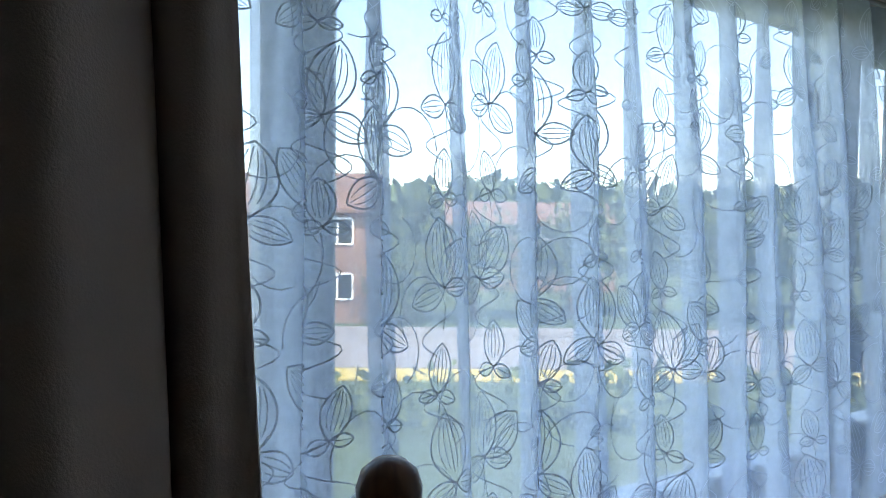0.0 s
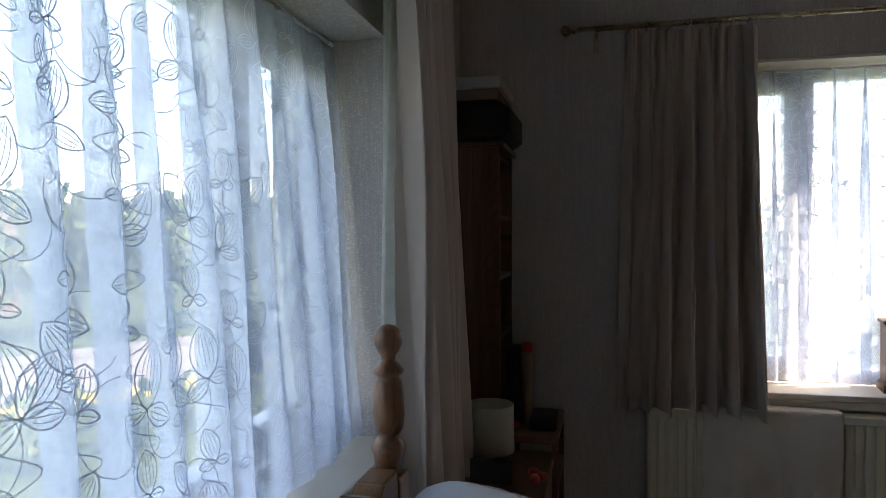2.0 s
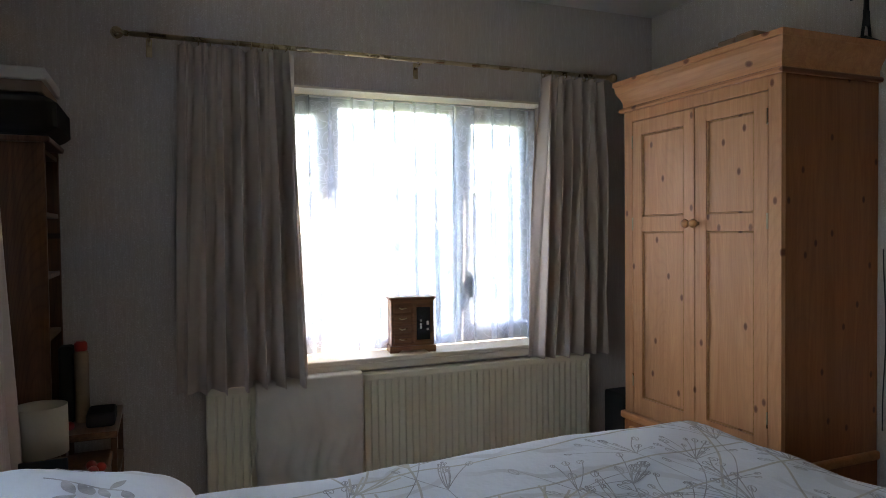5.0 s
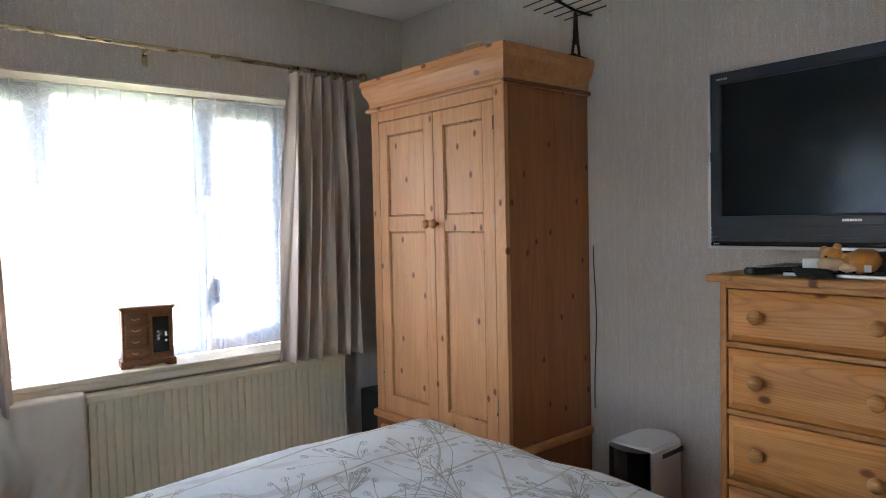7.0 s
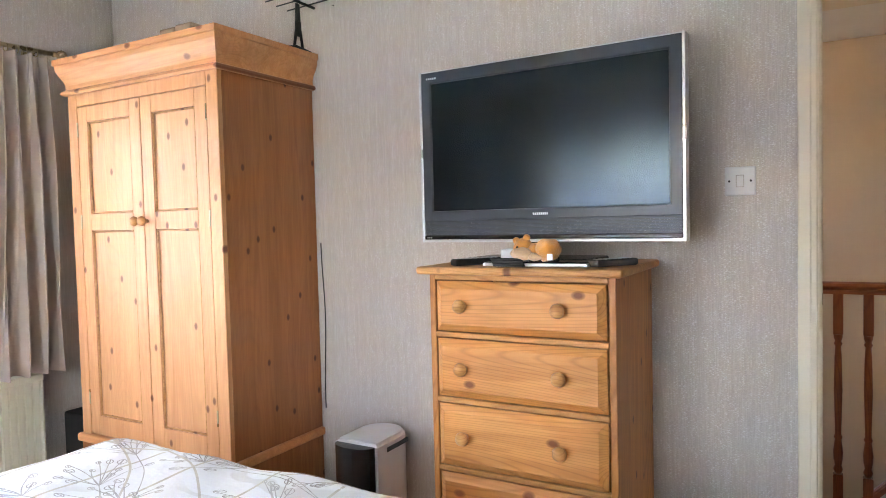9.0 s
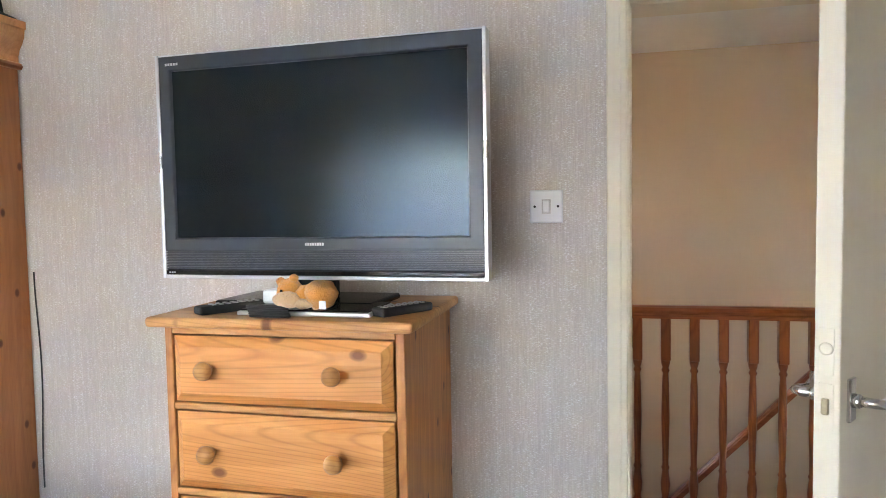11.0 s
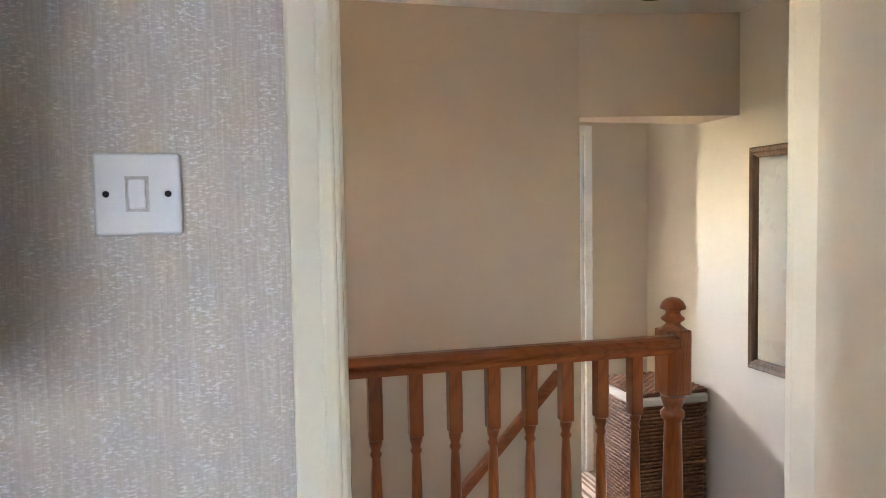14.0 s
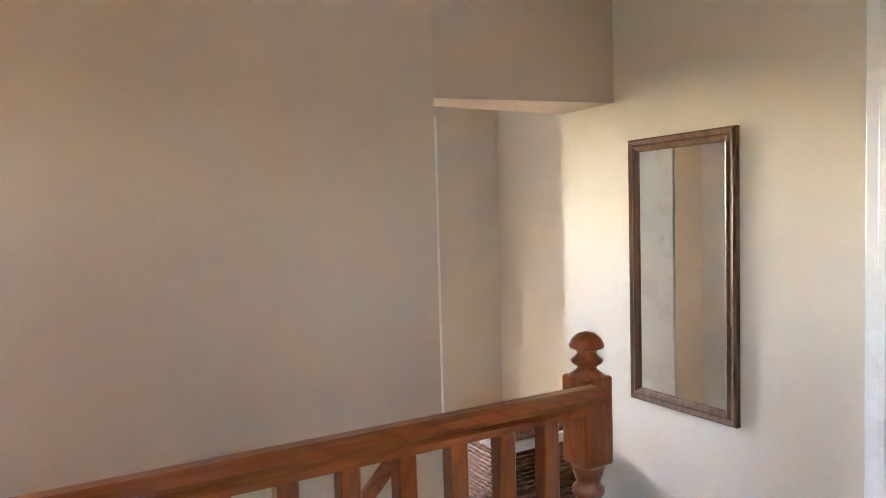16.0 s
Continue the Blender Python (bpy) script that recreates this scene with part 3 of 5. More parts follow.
def house(u, v, w, d, h, ridge):
    t = thing("house", Matrix.Translation(out(u, v)), "two-storey red brick house with a brown tiled roof", "house", "houses across the road")
    bm = bmesh.new()
    prism(bm, [(u, v - w / 2), (u + d, v - w / 2), (u + d, v + w / 2), (u, v + w / 2)], 1, lambda a, b, c: out(a, b, h * c))
    part(t, "wall", bm, M["brick"])
    rf = bmesh.new()
    prism(rf, [(u - 0.4, h - 0.1), (u + d / 2, ridge), (u + d + 0.4, h - 0.1), (u + d + 0.4, h + 0.05), (u + d / 2, ridge + 0.18), (u - 0.4, h + 0.05)], 1, lambda a, z, c: out(a, v - w / 2 - 0.3 + (w + 0.6) * c, z))
    part(t, "roof", rf, M["roof"])
    for vv in (v - w / 2, v + w / 2 - 0.2):
        gb = bmesh.new()
        prism(gb, [(u + 0.02, h - 0.15), (u + d / 2, ridge - 0.05), (u + d - 0.02, h - 0.15)], 0.2, lambda a, z, c: out(a, vv + c, z))
        part(t, "gable", gb, M["brick"])
    for zz in (1.0, 3.4):
        for k in (-0.3, 0.05, 0.34):
            fr, gl = bmesh.new(), bmesh.new()
            c = v + k * w
            for a, b, z0, z1 in ((c - 0.7, c + 0.7, zz, zz + 0.08), (c - 0.7, c + 0.7, zz + 1.12, zz + 1.2), (c - 0.7, c - 0.62, zz, zz + 1.2), (c + 0.62, c + 0.7, zz, zz + 1.2), (c - 0.04, c + 0.04, zz, zz + 1.2)):
                prism(fr, [(a, z0), (b, z0), (b, z1), (a, z1)], 0.1, lambda p, z, q: out(u - 0.08 + q, p, z))
            prism(gl, [(c - 0.66, zz + 0.04), (c + 0.66, zz + 0.04), (c + 0.66, zz + 1.16), (c - 0.66, zz + 1.16)], 0.03, lambda p, z, q: out(u - 0.03 + q, p, z))
            wn = part(t, "window", fr, M["upvc"])
            part(t, "pane", gl, M["black"])


house(29.0, -7.4, 8.5, 7.0, 4.9, 6.6)
house(30.5, -18.5, 9.0, 7.0, 5.0, 6.8)
house(44.0, 6.0, 11.0, 8.0, 4.4, 5.8)


def tree(u, v, h, r, seed):
    rg = random.Random(seed)
    base = out(u, v)
    t = thing("tree", Matrix.Translation(base), "broad green leafy tree beside the road", "tree", "trees beyond the road")
    bk = bmesh.new()
    top = base + Vector((rg.uniform(-0.3, 0.3), rg.uniform(-0.3, 0.3), h * 0.62))
    lathe(bk, [(h * 0.035, 0), (h * 0.028, h * 0.2), (h * 0.018, h * 0.45), (h * 0.008, h * 0.7)], base, 9)
    tips = []
    for i in range(11):
        a, e = rg.uniform(0, 6.28), rg.uniform(0.2, 1.1)
        s = base + Vector((0, 0, h * rg.uniform(0.28, 0.6)))
        ln = r * rg.uniform(0.55, 0.95)
        tip = s + Vector((math.cos(a) * math.cos(e), math.sin(a) * math.cos(e), math.sin(e))) * ln
        tube(bk, [s, (s + tip) / 2 + Vector((0, 0, 0.1 * r)), tip], h * 0.007, 6)
        tips += [tip, (s + tip) / 2]
    part(t, "trunk", bk, M["bark"])
    verts, faces = [], []
    for k in range(1500):
        c = rg.choice(tips) + Vector((rg.gauss(0, 1), rg.gauss(0, 1), rg.gauss(0, 0.8))) * r * 0.24
        q = Euler((rg.uniform(0, 6), rg.uniform(0, 6), rg.uniform(0, 6))).to_matrix()
        s = r * rg.uniform(0.05, 0.09)
        n = len(verts)
        verts += [c + q @ Vector(p) * s for p in ((-1, 0, 0), (0, -0.5, 0.15), (1, 0, 0), (0, 0.5, 0.15))]
        faces.append((n, n + 1, n + 2, n + 3))
    me = bpy.data.meshes.new("crown")
    me.from_pydata([v - base for v in verts], [], faces)
    me.materials.append(M["leaf"])
    ob = new("crown", me)
    ob.parent = t
    tagged(ob, kind="stuff")


for i, (u, v, h, r) in enumerate([(30, 1.5, 5.2, 2.6), (31, 6, 5.6, 3.0), (33, 11, 6, 3.2), (30, 16, 5.4, 2.8), (34, 22, 6.2, 3.4), (16.5, 11.5, 3.0, 1.6), (17, 16, 3.2, 1.8), (31, 29, 6, 3.0), (28.5, -1.5, 3.4, 1.8), (9.0, 40, 7.0, 3.8), (2.0, 44, 7.2, 4.0), (-12, 42, 7.0, 3.4)]):
    tree(u, v, h, r, 20 + i)


def far_woods(name, u0, u1, z0, z1, n, seed, s0, s1):
    rg = random.Random(seed)
    verts, faces = [], []
    for k in range(n):
        v = rg.uniform(-90, 130)
        u = rg.uniform(u0, u1)
        top = z0 + (z1 - z0) * (0.6 + 0.4 * noise.noise(Vector((v * 0.06, u * 0.02, 3))) + 0.25 * noise.noise(Vector((v * 0.3, 1, 7))))
        c = out(u, v, rg.uniform(0.0, top))
        q = Euler((rg.uniform(0, 6), rg.uniform(0, 6), rg.uniform(0, 6))).to_matrix()
        s = rg.uniform(s0, s1)
        m = len(verts)
        verts += [c + q @ Vector(p) * s for p in ((-1, 0, 0), (-0.3, -0.6, 0.2), (0.8, -0.3, 0), (1, 0.2, 0.1), (0, 0.7, 0.2))]
        faces.append(tuple(range(m, m + 5)))
    me = bpy.data.meshes.new(name)
    me.from_pydata(verts, [], faces)
    me.materials.append(M["leaf"])
    tagged(new(name, me), "far band of green woodland on the skyline", "woodland", kind="stuff")


far_woods("woodland", 62, 90, 6.5, 9.5, 16000, 5, 0.7, 1.4)
far_woods("hedge", 13.5, 15.0, 0.6, 1.5, 9000, 6, 0.10, 0.22)

# ---- curtains ----
def cloth(span0, span1, bot0, bot1, depth, z_top, z_bot, folds, amp, back, lean=0.0, seed=0, pinch=0.35):
    """Returns place(s, v): s across 0..1, v down 0..1, as (along, depth, z) of a folded hanging."""
    rg = random.Random(seed)
    ph = [rg.uniform(-0.5, 0.5) for _ in range(int(folds) + 3)]
    am = [rg.uniform(0.65, 1.25) for _ in range(int(folds) + 3)]

    def place(s, v):
        k = s * folds
        i = int(k)
        f = k - i
        w = f * f * (3 - 2 * f)
        p = ph[i] * (1 - w) + ph[i + 1] * w
        a = am[i] * (1 - w) + am[i + 1] * w
        ang = 2 * math.pi * k + p * (0.6 + 0.8 * v)
        grow = pinch + (1 - pinch) * min(1, v * 3.0)
        lo, hi = span0 + (bot0 - span0) * v, span1 + (bot1 - span1) * v
        along = lo + (hi - lo) * s + back * a * grow * math.sin(ang) * (hi - lo) / folds
        d = depth + lean * v + amp * a * grow * math.cos(ang) + 0.3 * amp * math.sin(2.3 * ang + 5 * v)
        return along, d, z_top + (z_bot - z_top) * v + 0.004 * math.sin(ang * 0.7)
    return place


def sheet(place, ns, nv, axis, side=0.0):
    bm = bmesh.new()
    grid = []
    for j in range(nv + 1):
        row = []
        for i in range(ns + 1):
            a, d, z = place(i / ns, j / nv)
            d += side
            row.append(bm.verts.new((d, a, z) if axis == "y" else (a, d, z)))
        grid.append(row)
    for j in range(nv):
        for i in range(ns):
            bm.faces.new((grid[j][i], grid[j][i + 1], grid[j + 1][i + 1], grid[j + 1][i])).smooth = True
    return bm


def leaf_lines(rg, cx, cy, size, ang, ribs):
    """Polylines of one stitched leaf: outline and ribs."""
    ca, sa = math.cos(ang), math.sin(ang)
    def put(x, y):
        return cx + (x * ca - y * sa) * size, cy + (x * sa + y * ca) * size
    fat = rg.uniform(0.23, 0.31)
    L = []
    n = 12
    for sgn in (-1, 1):
        L.append([put(sgn * fat * math.sin(math.pi * t) ** 0.75 * (1.15 - 0.3 * t), -t) for t in (i / n for i in range(n + 1))])
    for r in range(ribs):
        q = -1 + 2 * (r + 1) / (ribs + 1)
        L.append([put(q * fat * math.sin(math.pi * t) ** 0.75 * (1.15 - 0.3 * t), -t) for t in (0.03 + 0.85 * i / 8 for i in range(9))])
    return L


def pod(rg, cx, cy, size, ang, ribs):
    """One stitched leaf hanging on the point (cx, cy): a stout outline and thinner ribs, as (polyline, weight)."""
    ca, sa = math.cos(ang), math.sin(ang)

    def put(x, y):
        return cx + (x * ca - y * sa) * size, cy + (x * sa + y * ca) * size
    fat = rg.uniform(0.27, 0.35)

    def half(t):
        return fat * math.sin(math.pi * min(1.0, t ** 0.9)) ** 0.8 * (0.82 + 0.3 * t)
    L = [([put(sg * half(i / 12), -i / 12) for i in range(13)], 1.35) for sg in (-1, 1)]
    for r in range(ribs):
        q = -0.78 + 1.56 * (r + 0.5) / ribs
        t0, t1 = 0.16 + 0.12 * abs(q), 0.93 - 0.12 * abs(q)
        L.append(([put(q * half(t) * 0.95, -t) for t in (t0 + (t1 - t0) * i / 7 for i in range(8))], 0.8))
    return L


def stitches(place, axis, width, height, seed, side, col_step=0.108, thick=0.0019):
    """Leaf trails stitched on the net, as raised ribbons that follow its folds. width: of the flat cloth."""
    rg = random.Random(seed)
    lines = []
    for c in range(int(width / col_step)):
        x = (c + 0.5) * col_step
        y = rg.uniform(0.02, 0.14)
        prev, big = None, rg.random() < 0.5
        while y < height - 0.02:
            px, f = x + rg.uniform(-0.022, 0.022), 1 if rg.random() < 0.5 else -1
            if big:
                sz = rg.uniform(0.086, 0.102)
                lines += pod(rg, px, y, sz, f * rg.uniform(0.05, 0.3), 5)
                lines += pod(rg, px, y, sz * rg.uniform(0.75, 1.0), -f * rg.uniform(0.55, 0.8), 5) if rg.random() < 0.6 else []
                lines += pod(rg, px, y, sz * 0.62, f * rg.uniform(1.9, 2.2), 3)
                lines += pod(rg, px, y, sz * 0.5, -f * rg.uniform(1.45, 1.8), 3)
            else:
                lines += pod(rg, px, y, rg.uniform(0.058, 0.07), f * rg.uniform(-0.1, 0.3), 4)
                for sg in (-1, 1):
                    lines += pod(rg, px, y, 0.030, sg * rg.uniform(1.6, 2.0), 1)
            if prev:
                (ax, ay), bow = prev, rg.uniform(0.02, 0.045) * f
                lines.append(([(ax + (px - ax) * t + bow * math.sin(2 * math.pi * t), ay + (y - 0.05 - ay) * t) for t in (i / 14 for i in range(15))], 1.0))
            rr, a0 = rg.uniform(0.035, 0.055), rg.uniform(0, 6.28)
            lines.append(([(px + f * rr + rr * math.cos(a0 + t), y + 0.03 + rr * 1.25 * math.sin(a0 + t)) for t in (i * 0.33 for i in range(14))], 0.9))
            prev = (px, y)
            y += rg.uniform(0.115, 0.14)
            big = not big
    verts, faces = [], []
    for ln, weight in lines:
        n0 = len(verts)
        for i, (x, y) in enumerate(ln):
            s, v = min(max(x / width, 0.0), 0.999), min(max(y / height, 0.02), 0.995)
            (x2, y2), (x1, y1) = ln[min(i + 1, len(ln) - 1)], ln[max(i - 1, 0)]
            dx, dy = x2 - x1, y2 - y1
            q = (math.hypot(dx, dy) or 1) / weight
            ox, oy = -dy / q * thick / 2, dx / q * thick / 2
            for sg in (-1, 1):
                a, d, z = place(min(max(s + sg * ox / width, 0), 0.999), min(max(v + sg * oy / height, 0.005), 0.999))
                verts.append((d + side, a, z) if axis == "y" else (a, d + side, z))
        faces += [(n0 + 2 * i, n0 + 2 * i + 1, n0 + 2 * i + 3, n0 + 2 * i + 2) for i in range(len(ln) - 1)]
    bm = bmesh.new()
    me = bpy.data.meshes.new("tmp")
    me.from_pydata(verts, [], faces)
    bm.from_mesh(me)
    bpy.data.meshes.remove(me)
    return bm


def net(name, label, axis, place, width, height, seed, side, ns, loc, thread=0.0019):
    t = thing(name, pose(*loc), label, "net curtain")
    part(t, "voile", sheet(place, ns, 14, axis), M["net"])
    o = part(t, "embroidery", stitches(place, axis, width, height, seed, side, thick=thread), M["thread"], "pale stitched flower and leaf outlines")
    o["kind"] = "stuff"
    if axis == "y":
        rail = tube(bmesh.new(), [place(0.0, 0)[1::-1] + (place(0, 0)[2],), place(0.999, 0)[1::-1] + (place(0, 0)[2],)], 0.006)
    else:
        rail = tube(bmesh.new(), [place(0.0, 0), place(0.999, 0)], 0.006)
    part(t, "wire", rail, M["upvc"])


net("net_curtain", "white sheer net curtain with stitched leaf pattern", "y",
    cloth(WIN_Y0 + 0.02, WIN_Y1 - 0.015, WIN_Y0 + 0.02, WIN_Y1 - 0.05, -0.545, 1.872, 0.815, 17, 0.022, 0.38, 0.085, 3, 0.6), 6.1, 1.06, 5, 0.002, 420, (-0.535, 0.8, 0.815))
net("net_curtain", "white sheer net curtain with stitched leaf pattern, lit from outside", "x",
    cloth(NWX0 + 0.02, NWX1 - 0.02, NWX0 + 0.03, NWX1 - 0.03, 2.925, 1.975, 0.765, 13, 0.018, 0.34, -0.01, 9, 0.6), 4.0, 1.2, 8, -0.002, 360, (1.37, 2.925, 0.765), 0.0027)


def drape(label, axis, place, ns, loc, side_lining, rings, rod_z, rod_d, lining=None):
    t = thing("curtain", pose(*loc), label, "curtain", "taupe pencil-pleat curtains")
    ob = part(t, "fabric", sheet(place, ns, 26, axis), M["drape"])
    md = ob.modifiers.new("thick", "SOLIDIFY")
    md.thickness, md.offset = 0.004, 0
    if lining:
        part(t, "lining", sheet(lining, 60, 16, axis), M["lining"], "pale cream curtain lining")
    for k in range(rings):
        a, d, z = place((k + 0.5) / rings, 0.0)
        bm = bmesh.new()
        pts = [(a, rod_d + 0.017 * math.cos(q), rod_z + 0.017 * math.sin(q) - 0.004) for q in (2 * math.pi * i / 14 for i in range(15))]
        if axis == "y":
            pts = [(p[1], p[0], p[2]) for p in pts]
        tube(bm, pts, 0.0022, 6)
        part(t, "ring", bm, M["brass"])


# west window, half-drawn pair
drape("taupe heavy cloth curtain drawn beside the wide window", "y", cloth(-0.62, -0.075, -0.66, 0.0, -0.275, 2.10, 0.30, 5, 0.05, 0.16, 0.02, 1, 0.4), 150, (-0.275, -0.35, 0.3), 0, 7, 2.125, -0.285)
drape("taupe heavy curtain with its pale lining turned out", "y", cloth(1.60, 2.08, 1.66, 2.16, -0.275, 2.10, 0.12, 5, 0.042, 0.2, 0.03, 2, 0.4), 150, (-0.28, 1.85, 0.12), 0, 7, 2.125, -0.285,
      cloth(1.62, 1.86, 1.50, 1.74, -0.325, 2.07, 0.13, 1.5, 0.012, 0.1, 0.0, 6))
# north window
drape("taupe cloth curtain drawn to one side above the radiator", "x", cloth(0.275, 0.745, 0.245, 0.785, 2.700, 2.105, 0.685, 7, 0.060, 0.22, -0.02, 11, 0.45), 190, (0.5, 2.735, 0.685), 0, 9, 2.135, 2.74)
drape("taupe cloth curtain drawn to one side next to the wardrobe", "x", cloth(1.975, 2.335, 1.885, 2.335, 2.700, 2.10, 0.70, 6, 0.058, 0.22, -0.02, 13, 0.45), 170, (2.15, 2.735, 0.7), 0, 8, 2.13, 2.74)


def pole(label, axis, d, z, a0, a1, wall, brackets):
    def P(a, dd, zz):
        return (dd, a, zz) if axis == "y" else (a, dd, zz)
    t = thing("curtain_pole", pose(*P((a0 + a1) / 2, d, z)), label, "curtain pole")
    bm = tube(bmesh.new(), [P(a0, d, z), P((a0 + a1) / 2, d, z), P(a1, d, z)], 0.0105, 14)
    part(t, "rod", bm, M["brass"])
    for a, s in ((a0, -1), (a1, 1)):
        bm = lathe(bmesh.new(), [(0.006, 0.0), (0.013, s * 0.006), (0.013, s * 0.016), (0.009, s * 0.022), (0.018, s * 0.030), (0.025, s * 0.044), (0.022, s * 0.058), (0.010, s * 0.068), (0.002, s * 0.071)], P(a, d, z), 18, axis)
        part(t, "finial", bm, M["brass"])
    for a in brackets:
        bm = tube(bmesh.new(), [P(a, d, z - 0.012), P(a, (d + wall) / 2, z - 0.016), P(a, wall, z - 0.02)], 0.006)
        x = P(a, wall, z)
        b2 = boxes([(x[0] - 0.012, x[0] + 0.012, x[1] - 0.004, x[1] + 0.004, z - 0.07, z + 0.005)] if axis == "x" else [(x[0] - 0.004, x[0] + 0.004, x[1] - 0.012, x[1] + 0.012, z - 0.07, z + 0.005)], 0.002)
        part(t, "bracket", bm, M["brass"])
        part(t, "bracket_plate", b2, M["brass"])


pole("slim antique brass curtain pole with ball finials above the window", "x", 2.74, 2.137, 0.10, 2.38, NY, (0.17, 1.34, 2.30))
pole("slim antique brass curtain pole with ball finials over the wide window", "y", -0.285, 2.127, -0.72, 2.12, WX, (-0.65, 0.8, 2.06))

# ---- radiator and towel ----
def radiator():
    x0, x1, z0, z1, yf, yb = 0.36, 2.27, 0.12, 0.685, 2.735, 2.805
    t = thing("radiator", pose((x0 + x1) / 2, 2.77, z0), "long cream ribbed panel radiator below the window", "radiator")
    bm = bmesh.new()
    n = 56
    pitch = (x1 - x0 - 0.02) / n
    prof = []
    for i in range(n):
        a = x0 + 0.01 + i * pitch
        prof += [(a, 0.0), (a + pitch * 0.62, 0.0), (a + pitch * 0.72, 0.011), (a + pitch * 0.90, 0.011)]
    rows = []
    for z, k in ((z0 + 0.03, 0), (z0 + 0.055, 1), (z1 - 0.055, 1), (z1 - 0.03, 0)):
        rows.append([bm.verts.new((a, yf + 0.010 + d * k, z)) for a, d in prof])
    for r0, r1 in zip(rows, rows[1:]):
        for i in range(len(prof) - 1):
            bm.faces.new((r0[i], r0[i + 1], r1[i + 1], r1[i]))
    part(t, "front_panel", bm, M["radiator"])
    part(t, "casing", boxes([(x0, x1, yf, yb, z1 - 0.03, z1), (x0, x1, yf + 0.006, yb, z0, z0 + 0.03), (x0, x0 + 0.012, yf + 0.004, yb, z0 + 0.03, z1 - 0.03), (x1 - 0.012, x1, yf + 0.004, yb, z0 + 0.03, z1 - 0.03),
                              (x0 + 0.012, x1 - 0.012, yf + 0.03, yb, z0 + 0.03, z1 - 0.03)], 0.004, 2), M["radiator"])
    part(t, "valve", lathe(bmesh.new(), [(0.008, 0), (0.010, 0.1), (0.02, 0.11), (0.02, 0.17), (0.014, 0.18)], (2.30, 2.775, 0.001), 14), M["white_plastic"])
    for bx in (0.6, 2.0):
        part(t, "bracket", boxes([(bx, bx + 0.03, yb, NY, 0.2, 0.6)]), M["radiator"])


radiator()


def towel():
    bm = bmesh.new()
    nu, nv = 40, 40
    rows = []
    for j in range(nv + 1):
        q = j / nv
        row = []
        for i in range(nu + 1):
            u = i / nu
            x = 0.555 + 0.475 * u + 0.02 * q * math.sin(6 * u)
            if q < 0.1:
                y, z = 2.80 - 0.74 * q, 0.694 + 0.012 * math.sin(q * 31)
            else:
                g = (q - 0.1) / 0.9
                y, z = 2.724 - 0.01 * math.sin(g * 3), 0.70 - 0.46 * g
                y += 0.012 * g * math.sin(19 * u + 3 * g) + 0.009 * math.sin(u * 44 + 2 * math.sin(9 * g)) * (1 if g > 0.62 else 0.25) - 0.014
            y += 0.004 * noise.noise(Vector((u * 9, q * 9, 1)))
            x += 0.006 * noise.noise(Vector((q * 7, u * 3, 4)))
            row.append(bm.verts.new((x, y, z)))
        rows.append(row)
    for a, b in zip(rows, rows[1:]):
        for i in range(nu):
            bm.faces.new((a[i], a[i + 1], b[i + 1], b[i])).smooth = True
    ob = solo("towel", bm, M["towel"], "worn cream towel hung over the radiator", "towel", base=(0.8, 2.75, 0.24))
    md = ob.modifiers.new("thick", "SOLIDIFY")
    md.thickness, md.offset = 0.007, 1


towel()

# ---- jewellery box ----
def jewel_box():
    m = pose(1.325, 2.90, NWZ0 + 0.018, 0, 0, -9)
    t = thing("jewellery_box", m, "small brown wooden jewellery box on the window sill", "jewellery box")
    w, d, h = 0.105, 0.07, 0.268
    part(t, "body", boxes([(-w, w, -d, d, 0.03, h - 0.012)], 0.003), M["boxwood"], "", False)
    part(t, "lid", boxes([(-w - 0.010, w + 0.010, -d - 0.010, d + 0.006, h - 0.012, h), (-w - 0.004, w + 0.004, -d - 0.004, d, h - 0.018, h - 0.012)], 0.003), M["boxwood"], "", False)
    bm = bmesh.new()
    prism(bm, [(-w - 0.008, 0), (-w + 0.03, 0), (-w + 0.05, 0.012), (-0.01, 0.008), (w - 0.05, 0.012), (w - 0.03, 0), (w + 0.008, 0), (w + 0.008, 0.032), (-w - 0.008, 0.032)], 0.012, lambda u, v, q: Vector((u, -d - 0.010 + q, v)))
    box(bm, -w - 0.008, -w + 0.004, -d + 0.002, d, 0, 0.032)
    box(bm, w - 0.004, w + 0.008, -d + 0.002, d, 0, 0.032)
    part(t, "plinth", bm, M["boxwood"], "", False)
    for i in range(4):
        z = 0.045 + i * 0.05
        part(t, "drawer", boxes([(-w + 0.012, -0.006, -d - 0.006, -d + 0.001, z, z + 0.043)], 0.003), M["boxwood"], "", False)
        part(t, "knob", tube(bmesh.new(), [(-w + 0.038, -d - 0.012, z + 0.022), (-w / 2 - 0.002, -d - 0.012, z + 0.016), (-0.03, -d - 0.012, z + 0.022)], 0.003), M["brass"], "", False)
    part(t, "door", boxes([(0.004, w - 0.008, -d - 0.006, -d + 0.001, 0.045, h - 0.035)], 0.003), M["boxwood"], "", False)
    part(t, "door_glass", boxes([(0.018, w - 0.020, -d - 0.0085, -d - 0.0062, 0.06, h - 0.05)]), M["black"], "dark glass door panel", False)
    for k in range(7):
        fl = bmesh.new()
        ball(fl, (0.05 + 0.022 * math.cos(k * 2.1), -d - 0.0095, 0.11 + 0.05 * (k / 7) + 0.01 * math.sin(k * 3)), 0.006, 1, 0.25, 1, 8)
        part(t, "painted_flower", fl, M["paper_white"], "pale painted flower motif", False)


jewel_box()

